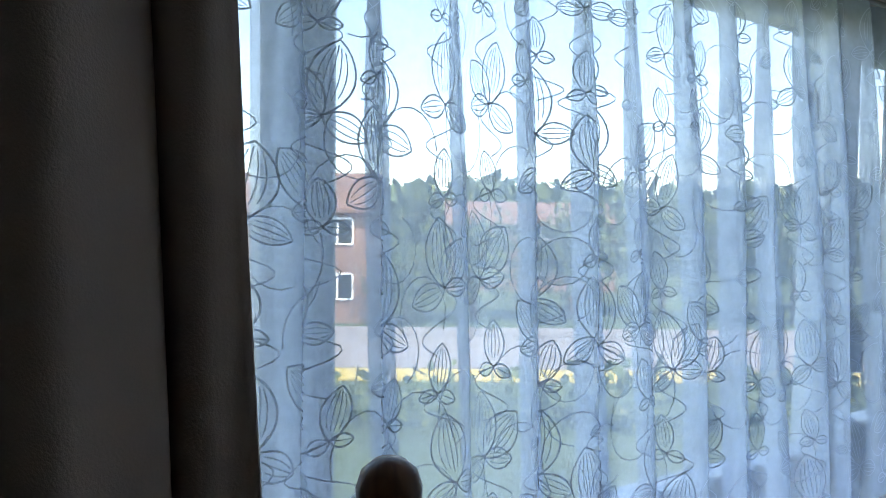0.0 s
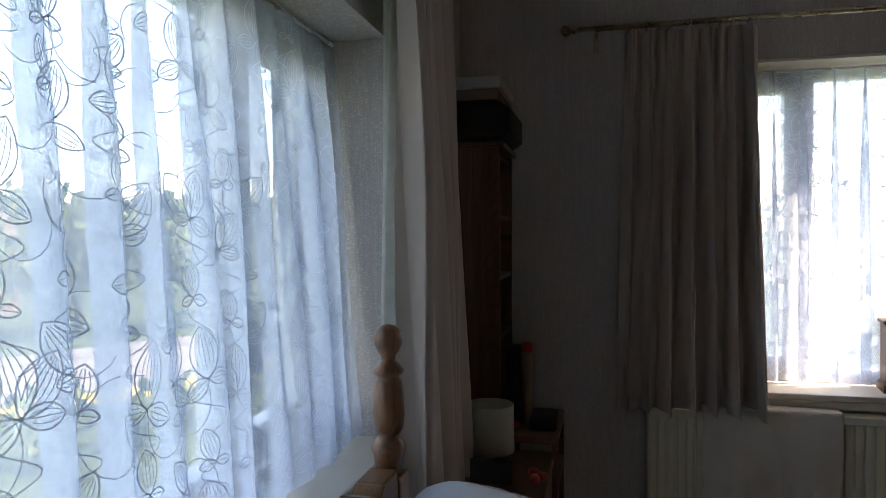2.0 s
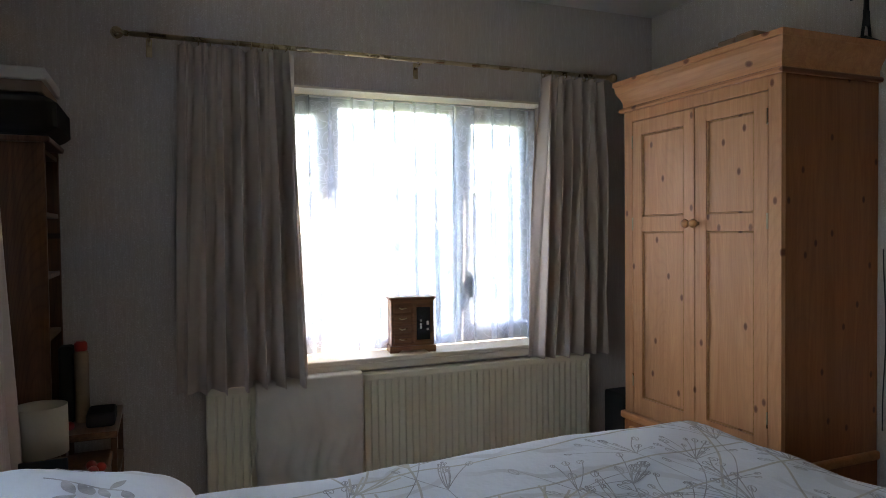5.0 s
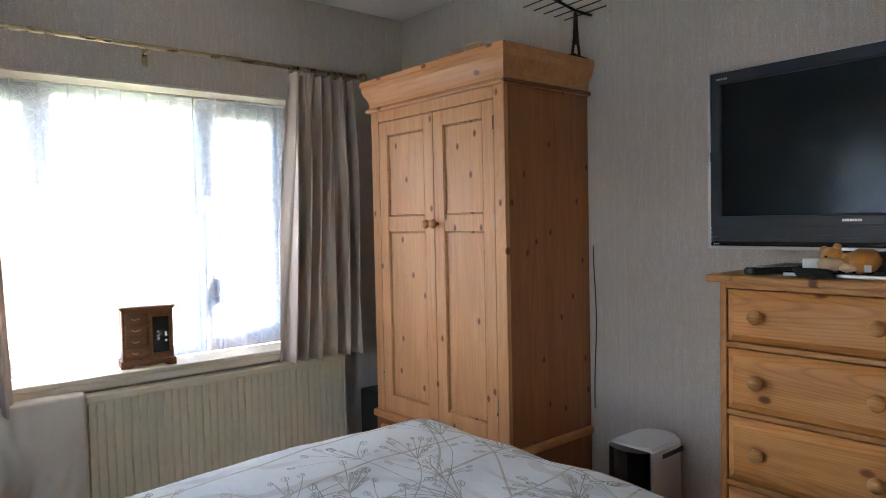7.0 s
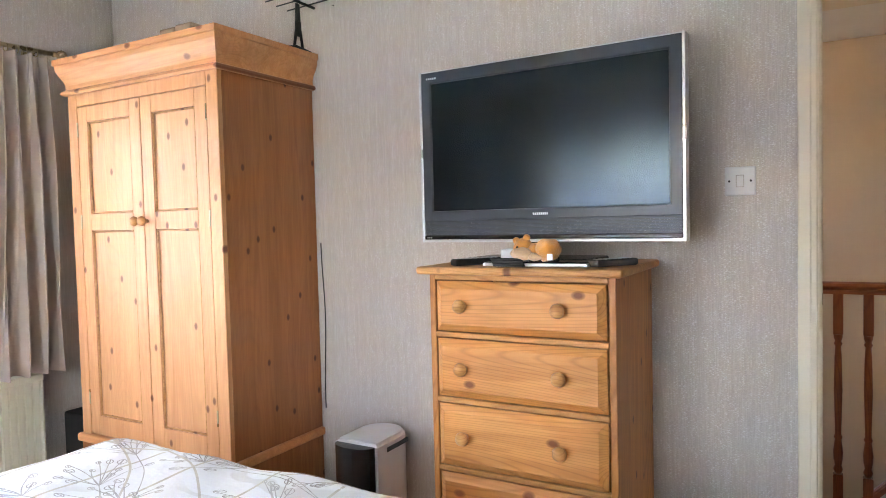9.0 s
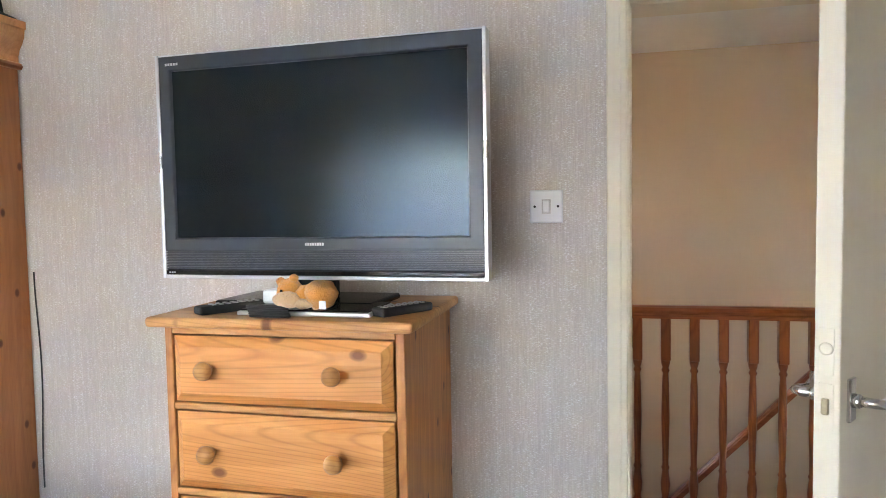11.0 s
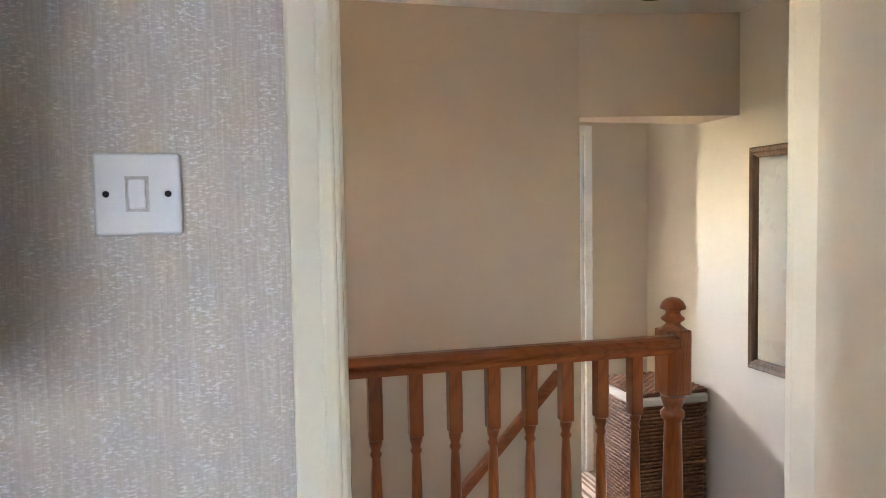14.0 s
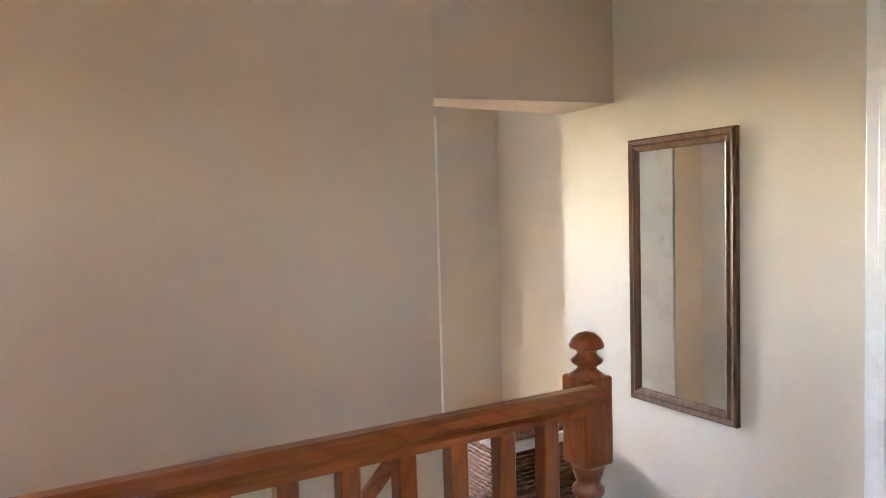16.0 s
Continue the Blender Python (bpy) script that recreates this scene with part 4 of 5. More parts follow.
# ---- wardrobe ----
def wardrobe():
    x0, x1, y0, y1 = 2.235, 2.745, 1.52, 2.40
    t = thing("wardrobe", pose((x0 + x1) / 2, (y0 + y1) / 2, 0), "tall knotty pine two-door wardrobe with a moulded cornice", "wardrobe")
    part(t, "body", boxes([(x0 + 0.022, x1, y0, y0 + 0.022, 0.06, 1.90), (x0 + 0.022, x1, y1 - 0.022, y1, 0.06, 1.90), (x1 - 0.012, x1, y0 + 0.022, y1 - 0.022, 0.06, 1.90), (x0 + 0.02, x1, y0 + 0.022, y1 - 0.022, 0.08, 0.11)], 0.002), M["pine_side_shaded"])
    part(t, "face_frame", boxes([(x0, x0 + 0.022, y0, y0 + 0.058, 0.47, 1.90), (x0, x0 + 0.022, y1 - 0.058, y1, 0.47, 1.90), (x0, x0 + 0.022, y0 + 0.058, y1 - 0.058, 1.835, 1.90)], 0.002), M["pine_v"])
    # cornice, swept outwards
    bm = bmesh.new()
    prof = [(0.000, 1.885), (0.014, 1.885), (0.020, 1.893), (0.014, 1.903), (0.004, 1.908), (0.004, 1.925), (0.010, 1.945), (0.022, 1.965), (0.030, 1.985), (0.032, 2.005), (0.038, 2.008), (0.038, 2.030)]
    prev = None
    for o, z in prof:
        ring = [bm.verts.new(p) for p in ((x1, y0 - o, z), (x0 - o, y0 - o, z), (x0 - o, y1 + o, z), (x1, y1 + o, z))]
        if prev:
            for i in range(4):
                bm.faces.new((prev[i], prev[(i + 1) % 4], ring[(i + 1) % 4], ring[i]))
        else:
            bm.faces.new(ring[::-1])
        prev = ring
    bm.faces.new(prev)
    bmesh.ops.recalc_face_normals(bm, faces=bm.faces)
    part(t, "cornice", bm, M["pine_cornice"])
    # base
    part(t, "base", boxes([(x0 - 0.018, x1, y0 - 0.018, y1 + 0.018, 0.435, 0.47)], 0.010, 3), M["pine_cornice"])
    part(t, "plinth", boxes([(x0 - 0.004, x1, y0 - 0.004, y1 + 0.004, 0.0, 0.435)], 0.004), M["pine_side_shaded"])
    part(t, "drawer", boxes([(x0 - 0.022, x0 - 0.004, y0 + 0.05, y1 - 0.05, 0.12, 0.41)], 0.006, 2), M["pine_cornice"])
    mid = 1.945
    for a, b, kn in ((y0 + 0.060, mid - 0.002, mid - 0.022), (mid + 0.002, y1 - 0.060, mid + 0.024)):
        d = part(t, "door", boxes([(x0 + 0.001, x0 + 0.021, a, a + 0.062, 0.475, 1.832), (x0 + 0.001, x0 + 0.021, b - 0.062, b, 0.475, 1.832), (x0 + 0.001, x0 + 0.021, a + 0.062, b - 0.062, 1.768, 1.832),
                                    (x0 + 0.001, x0 + 0.021, a + 0.062, b - 0.062, 1.325, 1.392), (x0 + 0.001, x0 + 0.021, a + 0.062, b - 0.062, 0.475, 0.555)], 0.0015), M["pine_v"])
        for z0, z1 in ((0.555, 1.325), (1.392, 1.768)):
            p = part(t, "panel", boxes([(x0 + 0.011, x0 + 0.018, a + 0.058, b - 0.058, z0 - 0.004, z1 + 0.004)]), M["pine_v"])
            e, f = a + 0.062, b - 0.062
            g = 0.009
            part(t, "bead", boxes([(x0 + 0.0035, x0 + 0.011, e, e + g, z0, z1), (x0 + 0.0035, x0 + 0.011, f - g, f, z0, z1), (x0 + 0.0035, x0 + 0.011, e + g, f - g, z0, z0 + g), (x0 + 0.0035, x0 + 0.011, e + g, f - g, z1 - g, z1)], 0.003), M["pine_top"])
        k = lathe(bmesh.new(), [(0.007, 0.0), (0.007, -0.012), (0.017, -0.020), (0.020, -0.028), (0.016, -0.037), (0.006, -0.041)], (x0, kn, 1.357), 18, "x")
        part(t, "knob", k, M["pine_top"])
        hy = a - 0.003 if a < 1.7 else b - 0.003
        part(t, "hinge", boxes([(x0 - 0.003, x0 + 0.002, hy, hy + 0.006, 0.60, 0.66)], 0.001), M["brass"])
        for z in (1.33, 1.71):
            part(t, "hinge", boxes([(x0 - 0.003, x0 + 0.002, hy, hy + 0.006, z, z + 0.06)], 0.001), M["brass"])


wardrobe()
bl = bmesh.new()
for i in range(5):
    box(bl, 2.25 + 0.004 * i, 2.50, 1.66 + i * 0.092, 1.748 + i * 0.092, 2.031, 2.078 - 0.006 * i + 0.004 * math.sin(i * 2.2), 0.010, 2)
solo("folded_blanket", bl, M["cardboard"], "brown folded blanket lying on top of the wardrobe", "blanket", base=(2.5, 2.0, 2.031))


def aerial():
    t = thing("aerial", pose(2.665, 1.515, 2.031, 0, 0, 12), "dark metal table-top television aerial on the wardrobe", "aerial")
    bm = boxes([(-0.065, 0.065, -0.028, 0.028, 0, 0.010)], 0.004)
    part(t, "base", bm, M["blackmat"], "", False)
    for s in (-1, 1):
        part(t, "leg", tube(bmesh.new(), [(s * 0.035, 0.0, 0.008), (s * 0.012, 0.0, 0.10), (s * 0.006, 0.0, 0.19)], 0.006), M["blackmat"], "", False)
    part(t, "plate", boxes([(-0.018, 0.018, -0.006, 0.006, 0.06, 0.12)], 0.003), M["blackmat"], "", False)
    part(t, "boom", tube(bmesh.new(), [(-0.13, 0.05, 0.235), (0.0, 0.0, 0.20), (0.10, -0.04, 0.19)], 0.006), M["blackmat"], "", False)
    for i in range(6):
        x = -0.12 + i * 0.042
        y, z = -x * 0.38, 0.20 - x * 0.25
        L = 0.16 - 0.012 * i
        part(t, "rod", tube(bmesh.new(), [(x - L * 0.3, y - L, z + 0.008), (x, y, z + 0.008), (x + L * 0.3, y + L, z + 0.008)], 0.0028, 6), M["blackmat"], "", False)


aerial()
cb = tube(bmesh.new(), [(2.742, 1.497 - 0.012 * max(0, math.sin((1.25 - z) * 5)) ** 2, z) for z in (0.55 + 0.05 * i for i in range(15))], 0.0024)
solo("cable", cb, M["blackmat"], "thin dark cable hanging down beside the wardrobe", "cable", base=(2.742, 1.497, 0.55))
solo("speaker", boxes([(2.33, 2.50, 2.53, 2.70, 0.0, 0.50)], 0.012, 3), M["blackmat"], "black box speaker standing on the carpet", "speaker", base=(2.41, 2.6, 0))

# ---- chest of drawers ----
def chest():
    x0, x1, y0, y1 = 2.31, 2.735, 0.14, 0.715
    t = thing("chest_of_drawers", pose((x0 + x1) / 2, (y0 + y1) / 2, 0), "honey pine chest of drawers with round wooden knobs", "chest of drawers")
    part(t, "top", boxes([(x0 - 0.022, x1 + 0.008, y0 - 0.024, y1 + 0.036, 1.168, 1.192)], 0.009, 3), M["pine_top"])
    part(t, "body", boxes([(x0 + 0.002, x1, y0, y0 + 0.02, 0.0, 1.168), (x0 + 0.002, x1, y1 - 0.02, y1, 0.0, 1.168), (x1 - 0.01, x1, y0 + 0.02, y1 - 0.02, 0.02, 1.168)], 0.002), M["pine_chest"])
    rails = [1.160, 0.985, 0.785, 0.572, 0.345, 0.085]
    part(t, "rail", boxes([(x0, x0 + 0.02, y0 + 0.0201, y1 - 0.0201, z - 0.008, z + 0.008) for z in rails] + [(x0, x0 + 0.02, y0 + 0.0201, y1 - 0.0201, 0.0, 0.077)], 0.002), M["pine_top"])
    for a, b in zip(rails, rails[1:]):
        lo, hi = b + 0.012, a - 0.012
        bm = bmesh.new()
        e, f = y0 + 0.026, y1 - 0.026
        g = 0.022
        vs = []
        for x, i in ((x0 + 0.016, 0), (x0 + 0.002, 0), (x0 - 0.014, g)):
            vs.append([bm.verts.new((x, yy, zz)) for yy, zz in ((e + i, lo + i), (f - i, lo + i), (f - i, hi - i), (e + i, hi - i))])
        for p, q in zip(vs, vs[1:]):
            for i in range(4):
                bm.faces.new((p[i], p[(i + 1) % 4], q[(i + 1) % 4], q[i]))
        bm.faces.new(vs[-1]), bm.faces.new(vs[0][::-1])
        bmesh.ops.recalc_face_normals(bm, faces=bm.faces)
        part(t, "drawer", bm, M["pine_h"])
        for ky in (0.592, 0.290):
            kz = (lo + hi) / 2 + 0.005
            part(t, "knob", lathe(bmesh.new(), [(0.009, 0.0), (0.008, -0.010), (0.018, -0.018), (0.0215, -0.027), (0.018, -0.037), (0.008, -0.042), (0.001, -0.043)], (x0 - 0.014, ky, kz), 20, "x"), M["pine_top"])


chest()

# ---- television ----
def television():
    a, b = Vector((2.518, 0.854, 0)), Vector((2.489, -0.013, 0))
    w, h = (b - a).length, 0.573
    c = (a + b) / 2
    yaw = math.degrees(math.atan2(b.y - a.y, b.x - a.x))
    t = thing("television", pose(c.x, c.y, 1.258, 0, 0, yaw), "black flat television with a silver edge on its stand", "television")
    def B(rows, bev=0.003, seg=2):
        return boxes([(p0, p1, -q1, -q0, r0, r1) for p0, p1, q0, q1, r0, r1 in rows], bev, seg)
    hw = w / 2
    part(t, "casing", B([(-hw + 0.006, hw - 0.006, -0.028, 0.002, 0.012, h - 0.006), (-hw + 0.05, hw - 0.06, -0.06, -0.0285, 0.05, h - 0.06), (-hw + 0.2, hw - 0.2, -0.11, -0.0605, 0.08, h - 0.12)], 0.006), M["blackmat"], "", False)
    part(t, "silver_edge", B([(-hw, -hw + 0.009, -0.03, 0.012, 0, h), (hw - 0.009, hw, -0.03, 0.012, 0, h), (-hw + 0.009, hw - 0.009, -0.03, 0.012, 0, 0.009), (-hw + 0.009, hw - 0.009, -0.03, 0.010, h - 0.004, h)], 0.002), M["silver"], "thin silver edge strip", False)
    sx0, sx1, sz0, sz1 = -hw + 0.045, hw - 0.045, 0.105, h - 0.042
    ring = bmesh.new()
    outer, prev = (-hw + 0.0095, hw - 0.0095, 0.0725, h - 0.0045), None
    for f, q in ((0.0, 0.0025), (0.0, 0.009), (0.06, 0.0105), (0.86, 0.0105), (0.95, 0.0085), (1.0, 0.0050), (1.0, 0.0025)):
        x0, x1, z0, z1 = (o + (n - o) * f for o, n in zip(outer, (sx0, sx1, sz0, sz1)))
        loop = [ring.verts.new((x, -q, z)) for x, z in ((x0, z0), (x1, z0), (x1, z1), (x0, z1))]
        if prev:
            for k in range(4):
                ring.faces.new((prev[k], prev[(k + 1) % 4], loop[(k + 1) % 4], loop[k]))
        prev = loop
    bmesh.ops.recalc_face_normals(ring, faces=ring.faces)
    part(t, "bezel", ring, M["bezel"], "", False)
    part(t, "screen", B([(sx0 + 0.0005, sx1 - 0.0005, 0.0025, 0.0045, sz0 + 0.0005, sz1 - 0.0005)], 0), M["screen"], "dark matt screen", False)
    part(t, "speaker_grille", B([(-hw + 0.0095, hw - 0.0095, 0.0025, 0.008, 0.024 + 0.0042 * i, 0.0268 + 0.0042 * i) for i in range(12)], 0), M["bezel"], "", False)
    part(t, "lower_trim", B([(-hw + 0.0095, hw - 0.0095, 0.0025, 0.011, 0.0095, 0.0232)], 0.003), M["black"], "", False)
    bars = [(-0.024 + i * 0.0065, -0.0192 + i * 0.0065, 0.0105, 0.0112, 0.084, 0.091) for i in range(8)]
    part(t, "maker_mark", B(bars, 0), M["silver"], "small silver maker's mark", False)
    part(t, "series_mark", B([(-hw + 0.03 + i * 0.008, -hw + 0.0355 + i * 0.008, 0.0105, 0.0112, h - 0.028, h - 0.022) for i in range(5)] + [(-hw + 0.02 + i * 0.007, -hw + 0.025 + i * 0.007, 0.0115, 0.0122, 0.014, 0.018) for i in range(3)], 0), M["silver"], "small silver series mark", False)
    part(t, "neck", B([(-0.09, 0.03, -0.075, -0.035, -0.052, 0.06)], 0.008), M["black"], "", False)
    foot = bmesh.new()
    box(foot, -0.26, 0.16, -0.045, 0.165, -0.0655, -0.050, 0.006, 2)
    part(t, "foot", foot, M["black"], "glossy black stand foot", False)


television()

# ---- on the chest ----
TOP = 1.193
sb = thing("set_top_box", pose(2.40, 0.384, TOP), "thin silver-edged black media box lying under the television", "media box")
part(sb, "body", boxes([(2.335, 2.50, 0.224, 0.543, TOP, TOP + 0.010)], 0.003, 2), M["silver"], "silver edge")
part(sb, "cover", boxes([(2.342, 2.497, 0.229, 0.538, TOP + 0.0102, TOP + 0.0135)], 0.001), M["black"], "glossy black top")


def remote(name, x, y, rz, label, L=0.17):
    t = thing(name, pose(x, y, TOP, 0, 0, rz), label, "remote control", "remote controls")
    part(t, "body", boxes([(-0.022, 0.022, -L / 2, L / 2, 0.0, 0.020)], 0.007, 3), M["blackmat"], "", False)
    part(t, "button", boxes([(-0.014 + 0.011 * i, -0.007 + 0.011 * i, -L / 2 + 0.02 + 0.018 * j, -L / 2 + 0.03 + 0.018 * j, 0.0195, 0.022) for i in range(3) for j in range(7)], 0.001), M["silver"], "grey buttons", False)


remote("remote_control", 2.410, 0.172, 58, "black remote control lying on the chest", 0.15)
remote("remote_control", 2.395, 0.590, 56, "black remote control lying on the chest", 0.17)
pb = thing("small_box", pose(2.46, 0.49, TOP + 0.0137), "small white plastic box lying on the chest", "box")
part(pb, "body", boxes([(2.43, 2.49, 0.455, 0.530, TOP + 0.0137, TOP + 0.046)], 0.006, 2), M["white_plastic"])


def fluff(c, r, sx, sy, sz, seed):
    """A furry lump: a ball with an uneven, tufted outline."""
    bm = ball(bmesh.new(), c, r, sx, sy, sz, 28)
    for v in bm.verts:
        d = (v.co - Vector(c)).normalized()
        v.co += d * r * (0.16 * noise.noise(v.co * 45 + Vector((seed, 0, 0))) + 0.10 * noise.noise(v.co * 190))
    return bm


def plush():
    t = thing("soft_toy", pose(2.37, 0.40, TOP + 0.0137), "orange and cream soft toy lying on a silver box", "soft toy")
    z = TOP + 0.016
    part(t, "body", fluff((2.355, 0.345, z + 0.032), 0.034, 1.0, 1.15, 0.95, 1), M["plush"])
    part(t, "back", fluff((2.365, 0.385, z + 0.026), 0.028, 1.0, 1.2, 0.9, 7), M["plush"])
    part(t, "head", fluff((2.365, 0.425, z + 0.038), 0.028, 1.0, 1.1, 0.95, 2), M["plush"])
    part(t, "muzzle", fluff((2.338, 0.418, z + 0.020), 0.022, 1.0, 1.5, 0.85, 3), M["plush_pale"], "cream muzzle")
    part(t, "paw", fluff((2.335, 0.378, z + 0.012), 0.014, 1.0, 1.7, 0.8, 4), M["plush_pale"], "cream paw")
    for k, (x, y, zz) in enumerate(((2.365, 0.446, 0.058), (2.362, 0.412, 0.066))):
        part(t, "ear", fluff((x, y, z + zz), 0.011, 0.8, 1.0, 1.0, 5 + k), M["plush"])
    part(t, "eye", ball(bmesh.new(), (2.338, 0.432, z + 0.040), 0.0035, seg=8), M["black"])
    part(t, "label_tag", boxes([(2.318, 2.320, 0.318, 0.334, z + 0.004, z + 0.022)]), M["white_plastic"], "small white fabric tag")


plush()
cd = bmesh.new()
for k in range(5):
    tube(cd, [(2.312 + 0.004 * k + 0.009 * math.sin(q), 0.448 + 0.048 * math.cos(q) + 0.004 * k, TOP + 0.004 + 0.0045 * k) for q in (i * 0.35 for i in range(19))], 0.0028, 6)
solo("coiled_cable", cd, M["blackmat"], "coiled black cable lying on the chest", "cable", base=(2.33, 0.44, TOP))

# ---- air purifier ----
def purifier():
    t = thing("air_purifier", pose(2.60, 1.14, 0), "white floor air purifier with a black rounded front", "air purifier")
    y0, y1, x0, x1, h = 1.050, 1.240, 2.48, 2.73, 0.535
    n = 14
    out_line = [(x0 + 0.0, y0), (x0 + 0.0, y1)] + [(x1 - 0.09 + 0.09 * math.sin(math.pi * i / n), (y0 + y1) / 2 + (y1 - y0) / 2 * math.cos(math.pi * i / n)) for i in range(n + 1)]
    bm = bmesh.new()
    prism(bm, out_line, 1, lambda u, v, w: Vector((u, v, 0.0 + h * w)))
    bmesh.ops.bevel(bm, geom=[e for e in bm.edges if all(v.co.z > h - 0.001 for v in e.verts)], offset=0.012, segments=3, affect="EDGES")
    part(t, "body", bm, M["white_plastic"])
    bm = bmesh.new()
    arc = [(x0 - 0.004 - 0.05 * math.sin(math.pi * i / n) + 0.002, (y0 + y1) / 2 + (y1 - y0 - 0.02) / 2 * math.cos(math.pi * i / n)) for i in range(n + 1)]
    prism(bm, arc, 1, lambda u, v, w: Vector((u, v, 0.02 + (h - 0.03) * w)))
    part(t, "front_cover", bm, M["black"], "glossy black curved front cover")
    part(t, "slot", boxes([(x0 + 0.06, x1 - 0.05, y0 - 0.0015, y0 + 0.004, h - 0.045, h - 0.028)]), M["blackmat"], "dark air slot")


purifier()

# ---- light switch ----
sw = thing("light_switch", pose(EX, -0.121, 1.428), "white square single light switch on the wallpaper", "light switch")
part(sw, "plate", boxes([(EX - 0.010, EX - 0.0005, -0.164, -0.078, 1.385, 1.471)], 0.004, 3), M["white_plastic"])
# Grey sheet draws the shaded gap round the rocker.
part(sw, "gap_shade", boxes([(EX - 0.0106, EX - 0.0095, -0.1325, -0.1095, 1.4095, 1.4465)]), M["print_grey"])
part(sw, "rocker", boxes([(EX - 0.0135, EX - 0.009, -0.130, -0.112, 1.412, 1.444)], 0.002, 2), M["white_plastic"])
for yy in (-0.151, -0.091):
    part(sw, "screw", lathe(bmesh.new(), [(0.0035, 0), (0.003, -0.0012)], (EX - 0.0098, yy, 1.428), 12, "x"), M["blackmat"])

# ---- bedroom door leaf ----
def door_leaf():
    hinge, lock = Vector((2.744, -1.030, 0)), Vector((2.208, -0.652, 0))
    d = lock - hinge
    ang = math.degrees(math.atan2(d.y, d.x))
    w = d.length
    t = thing("door", pose(hinge.x, hinge.y, 0.012, 0, 0, ang), "cream gloss flush door standing half open with chrome lever handles", "door")
    part(t, "leaf", boxes([(0, w, -0.042, 0.0, 0, DZ - 0.035)], 0.003, 2), M["gloss"], "", False)
    for zz in (1.16, 1.065):
        part(t, "lock_plate", boxes([(w - 0.0005, w + 0.0012, -0.034, -0.010, zz - 0.04, zz + 0.04)], 0.0004), M["gloss"], "painted-over lock plate", False)
    part(t, "latch", boxes([(w, w + 0.008, -0.028, -0.016, 1.052, 1.080)], 0.002), M["brass"], "brass latch", False)
    part(t, "lock_ring", lathe(bmesh.new(), [(0.011, 0.0), (0.011, 0.0025), (0.008, 0.003)], (w + 0.001, -0.022, 1.165), 16, "x"), M["gloss"], "", False)
    for y, s in ((0.0, 1), (-0.042, -1)):
        part(t, "handle_plate", boxes([(w - 0.058, w - 0.028, min(y, y + s * 0.007), max(y, y + s * 0.007), 1.035, 1.112)], 0.003, 2), M["chrome"], "chrome lever handle", False)
        part(t, "collar", lathe(bmesh.new(), [(0.0125, y + s * 0.006), (0.0125, y + s * 0.016), (0.010, y + s * 0.020)], (w - 0.043, 0, 1.073), 16, "y"), M["chrome"], "chrome lever handle", False)
        yy = y + s * 0.048
        pts = [(w - 0.043, y + s * 0.012, 1.073), (w - 0.043, y + s * 0.036, 1.073), (w - 0.050, yy, 1.073), (w - 0.072, yy + s * 0.003, 1.070), (w - 0.100, yy + s * 0.003, 1.065), (w - 0.118, yy + s * 0.002, 1.066), (w - 0.133, yy, 1.074), (w - 0.141, yy, 1.088)]
        part(t, "lever", tube(bmesh.new(), pts, 0.0092, 12), M["chrome"], "chrome lever handle", False)
    part(t, "hinge", boxes([(-0.006, 0.006, 0.0, 0.007, z, z + 0.075) for z in (0.2, 1.70)], 0.002), M["gloss"], "", False)


door_leaf()

# ---- bed ----
BX0, BX1, BY0, BY1 = -0.24, 1.78, 0.135, 1.47


def bed():
    t = thing("bed", pose(0.75, 0.74, 0), "pine double bed with turned headboard posts", "bed")
    prof = [(0.024, 0.895), (0.030, 0.905), (0.034, 0.918), (0.028, 0.932), (0.020, 0.942), (0.028, 0.955), (0.031, 0.985), (0.029, 1.02), (0.026, 1.045), (0.020, 1.055), (0.029, 1.062), (0.031, 1.068), (0.024, 1.076), (0.014, 1.086),
            (0.015, 1.095), (0.022, 1.104), (0.0275, 1.118), (0.028, 1.130), (0.024, 1.143), (0.014, 1.152), (0.002, 1.155)]
    for y in (0.062, 1.29):
        bm = boxes([(-0.242, -0.178, y - 0.032, y + 0.032, 0, 0.895)], 0.006, 2)
        lathe(bm, [(r, z + (0.026 if z > 0.9 else 0.0)) for r, z in prof], (-0.21, y, 0), 22)
        part(t, "post", bm, M["bedwood"])
    bm = bmesh.new()
    n = 44
    outl = [(0.095, 0.35), (1.257, 0.35)]
    for i in range(n + 1):
        q = 1 - i / n
        c = abs(2 * q - 1)
        if c > 0.86:
            z = 0.915
        elif c > 0.60:
            z = 0.875 + 0.045 * math.sin((0.86 - c) / 0.26 * math.pi)
        else:
            z = 0.875 + 0.03 * math.sin((0.60 - c) / 0.60 * math.pi / 2)
        outl.append((0.095 + 1.162 * q, z))
    prism(bm, outl, 0.056, lambda u, v, w: Vector((-0.238 + w, u, v)))
    bmesh.ops.bevel(bm, geom=list(bm.edges), offset=0.004, segments=2, affect="EDGES")
    part(t, "headboard", bm, M["bedwood_h"])
    part(t, "side_rail", boxes([(-0.178, 1.74, 0.145, 0.17, 0.25, 0.40), (-0.178, 1.74, 1.355, 1.38, 0.25, 0.40), (1.71, 1.735, 0.17, 1.355, 0.12, 0.42)], 0.004), M["bedwood_h"])
    part(t, "leg", boxes([(1.66, 1.71, 0.17, 0.22, 0, 0.25), (1.66, 1.71, 1.30, 1.35, 0, 0.25)], 0.004), M["bedwood"])
    part(t, "mattress", boxes([(-0.17, 1.70, 0.18, 1.35, 0.36, 0.66)], 0.05, 4), M["paper_white"])


bed()


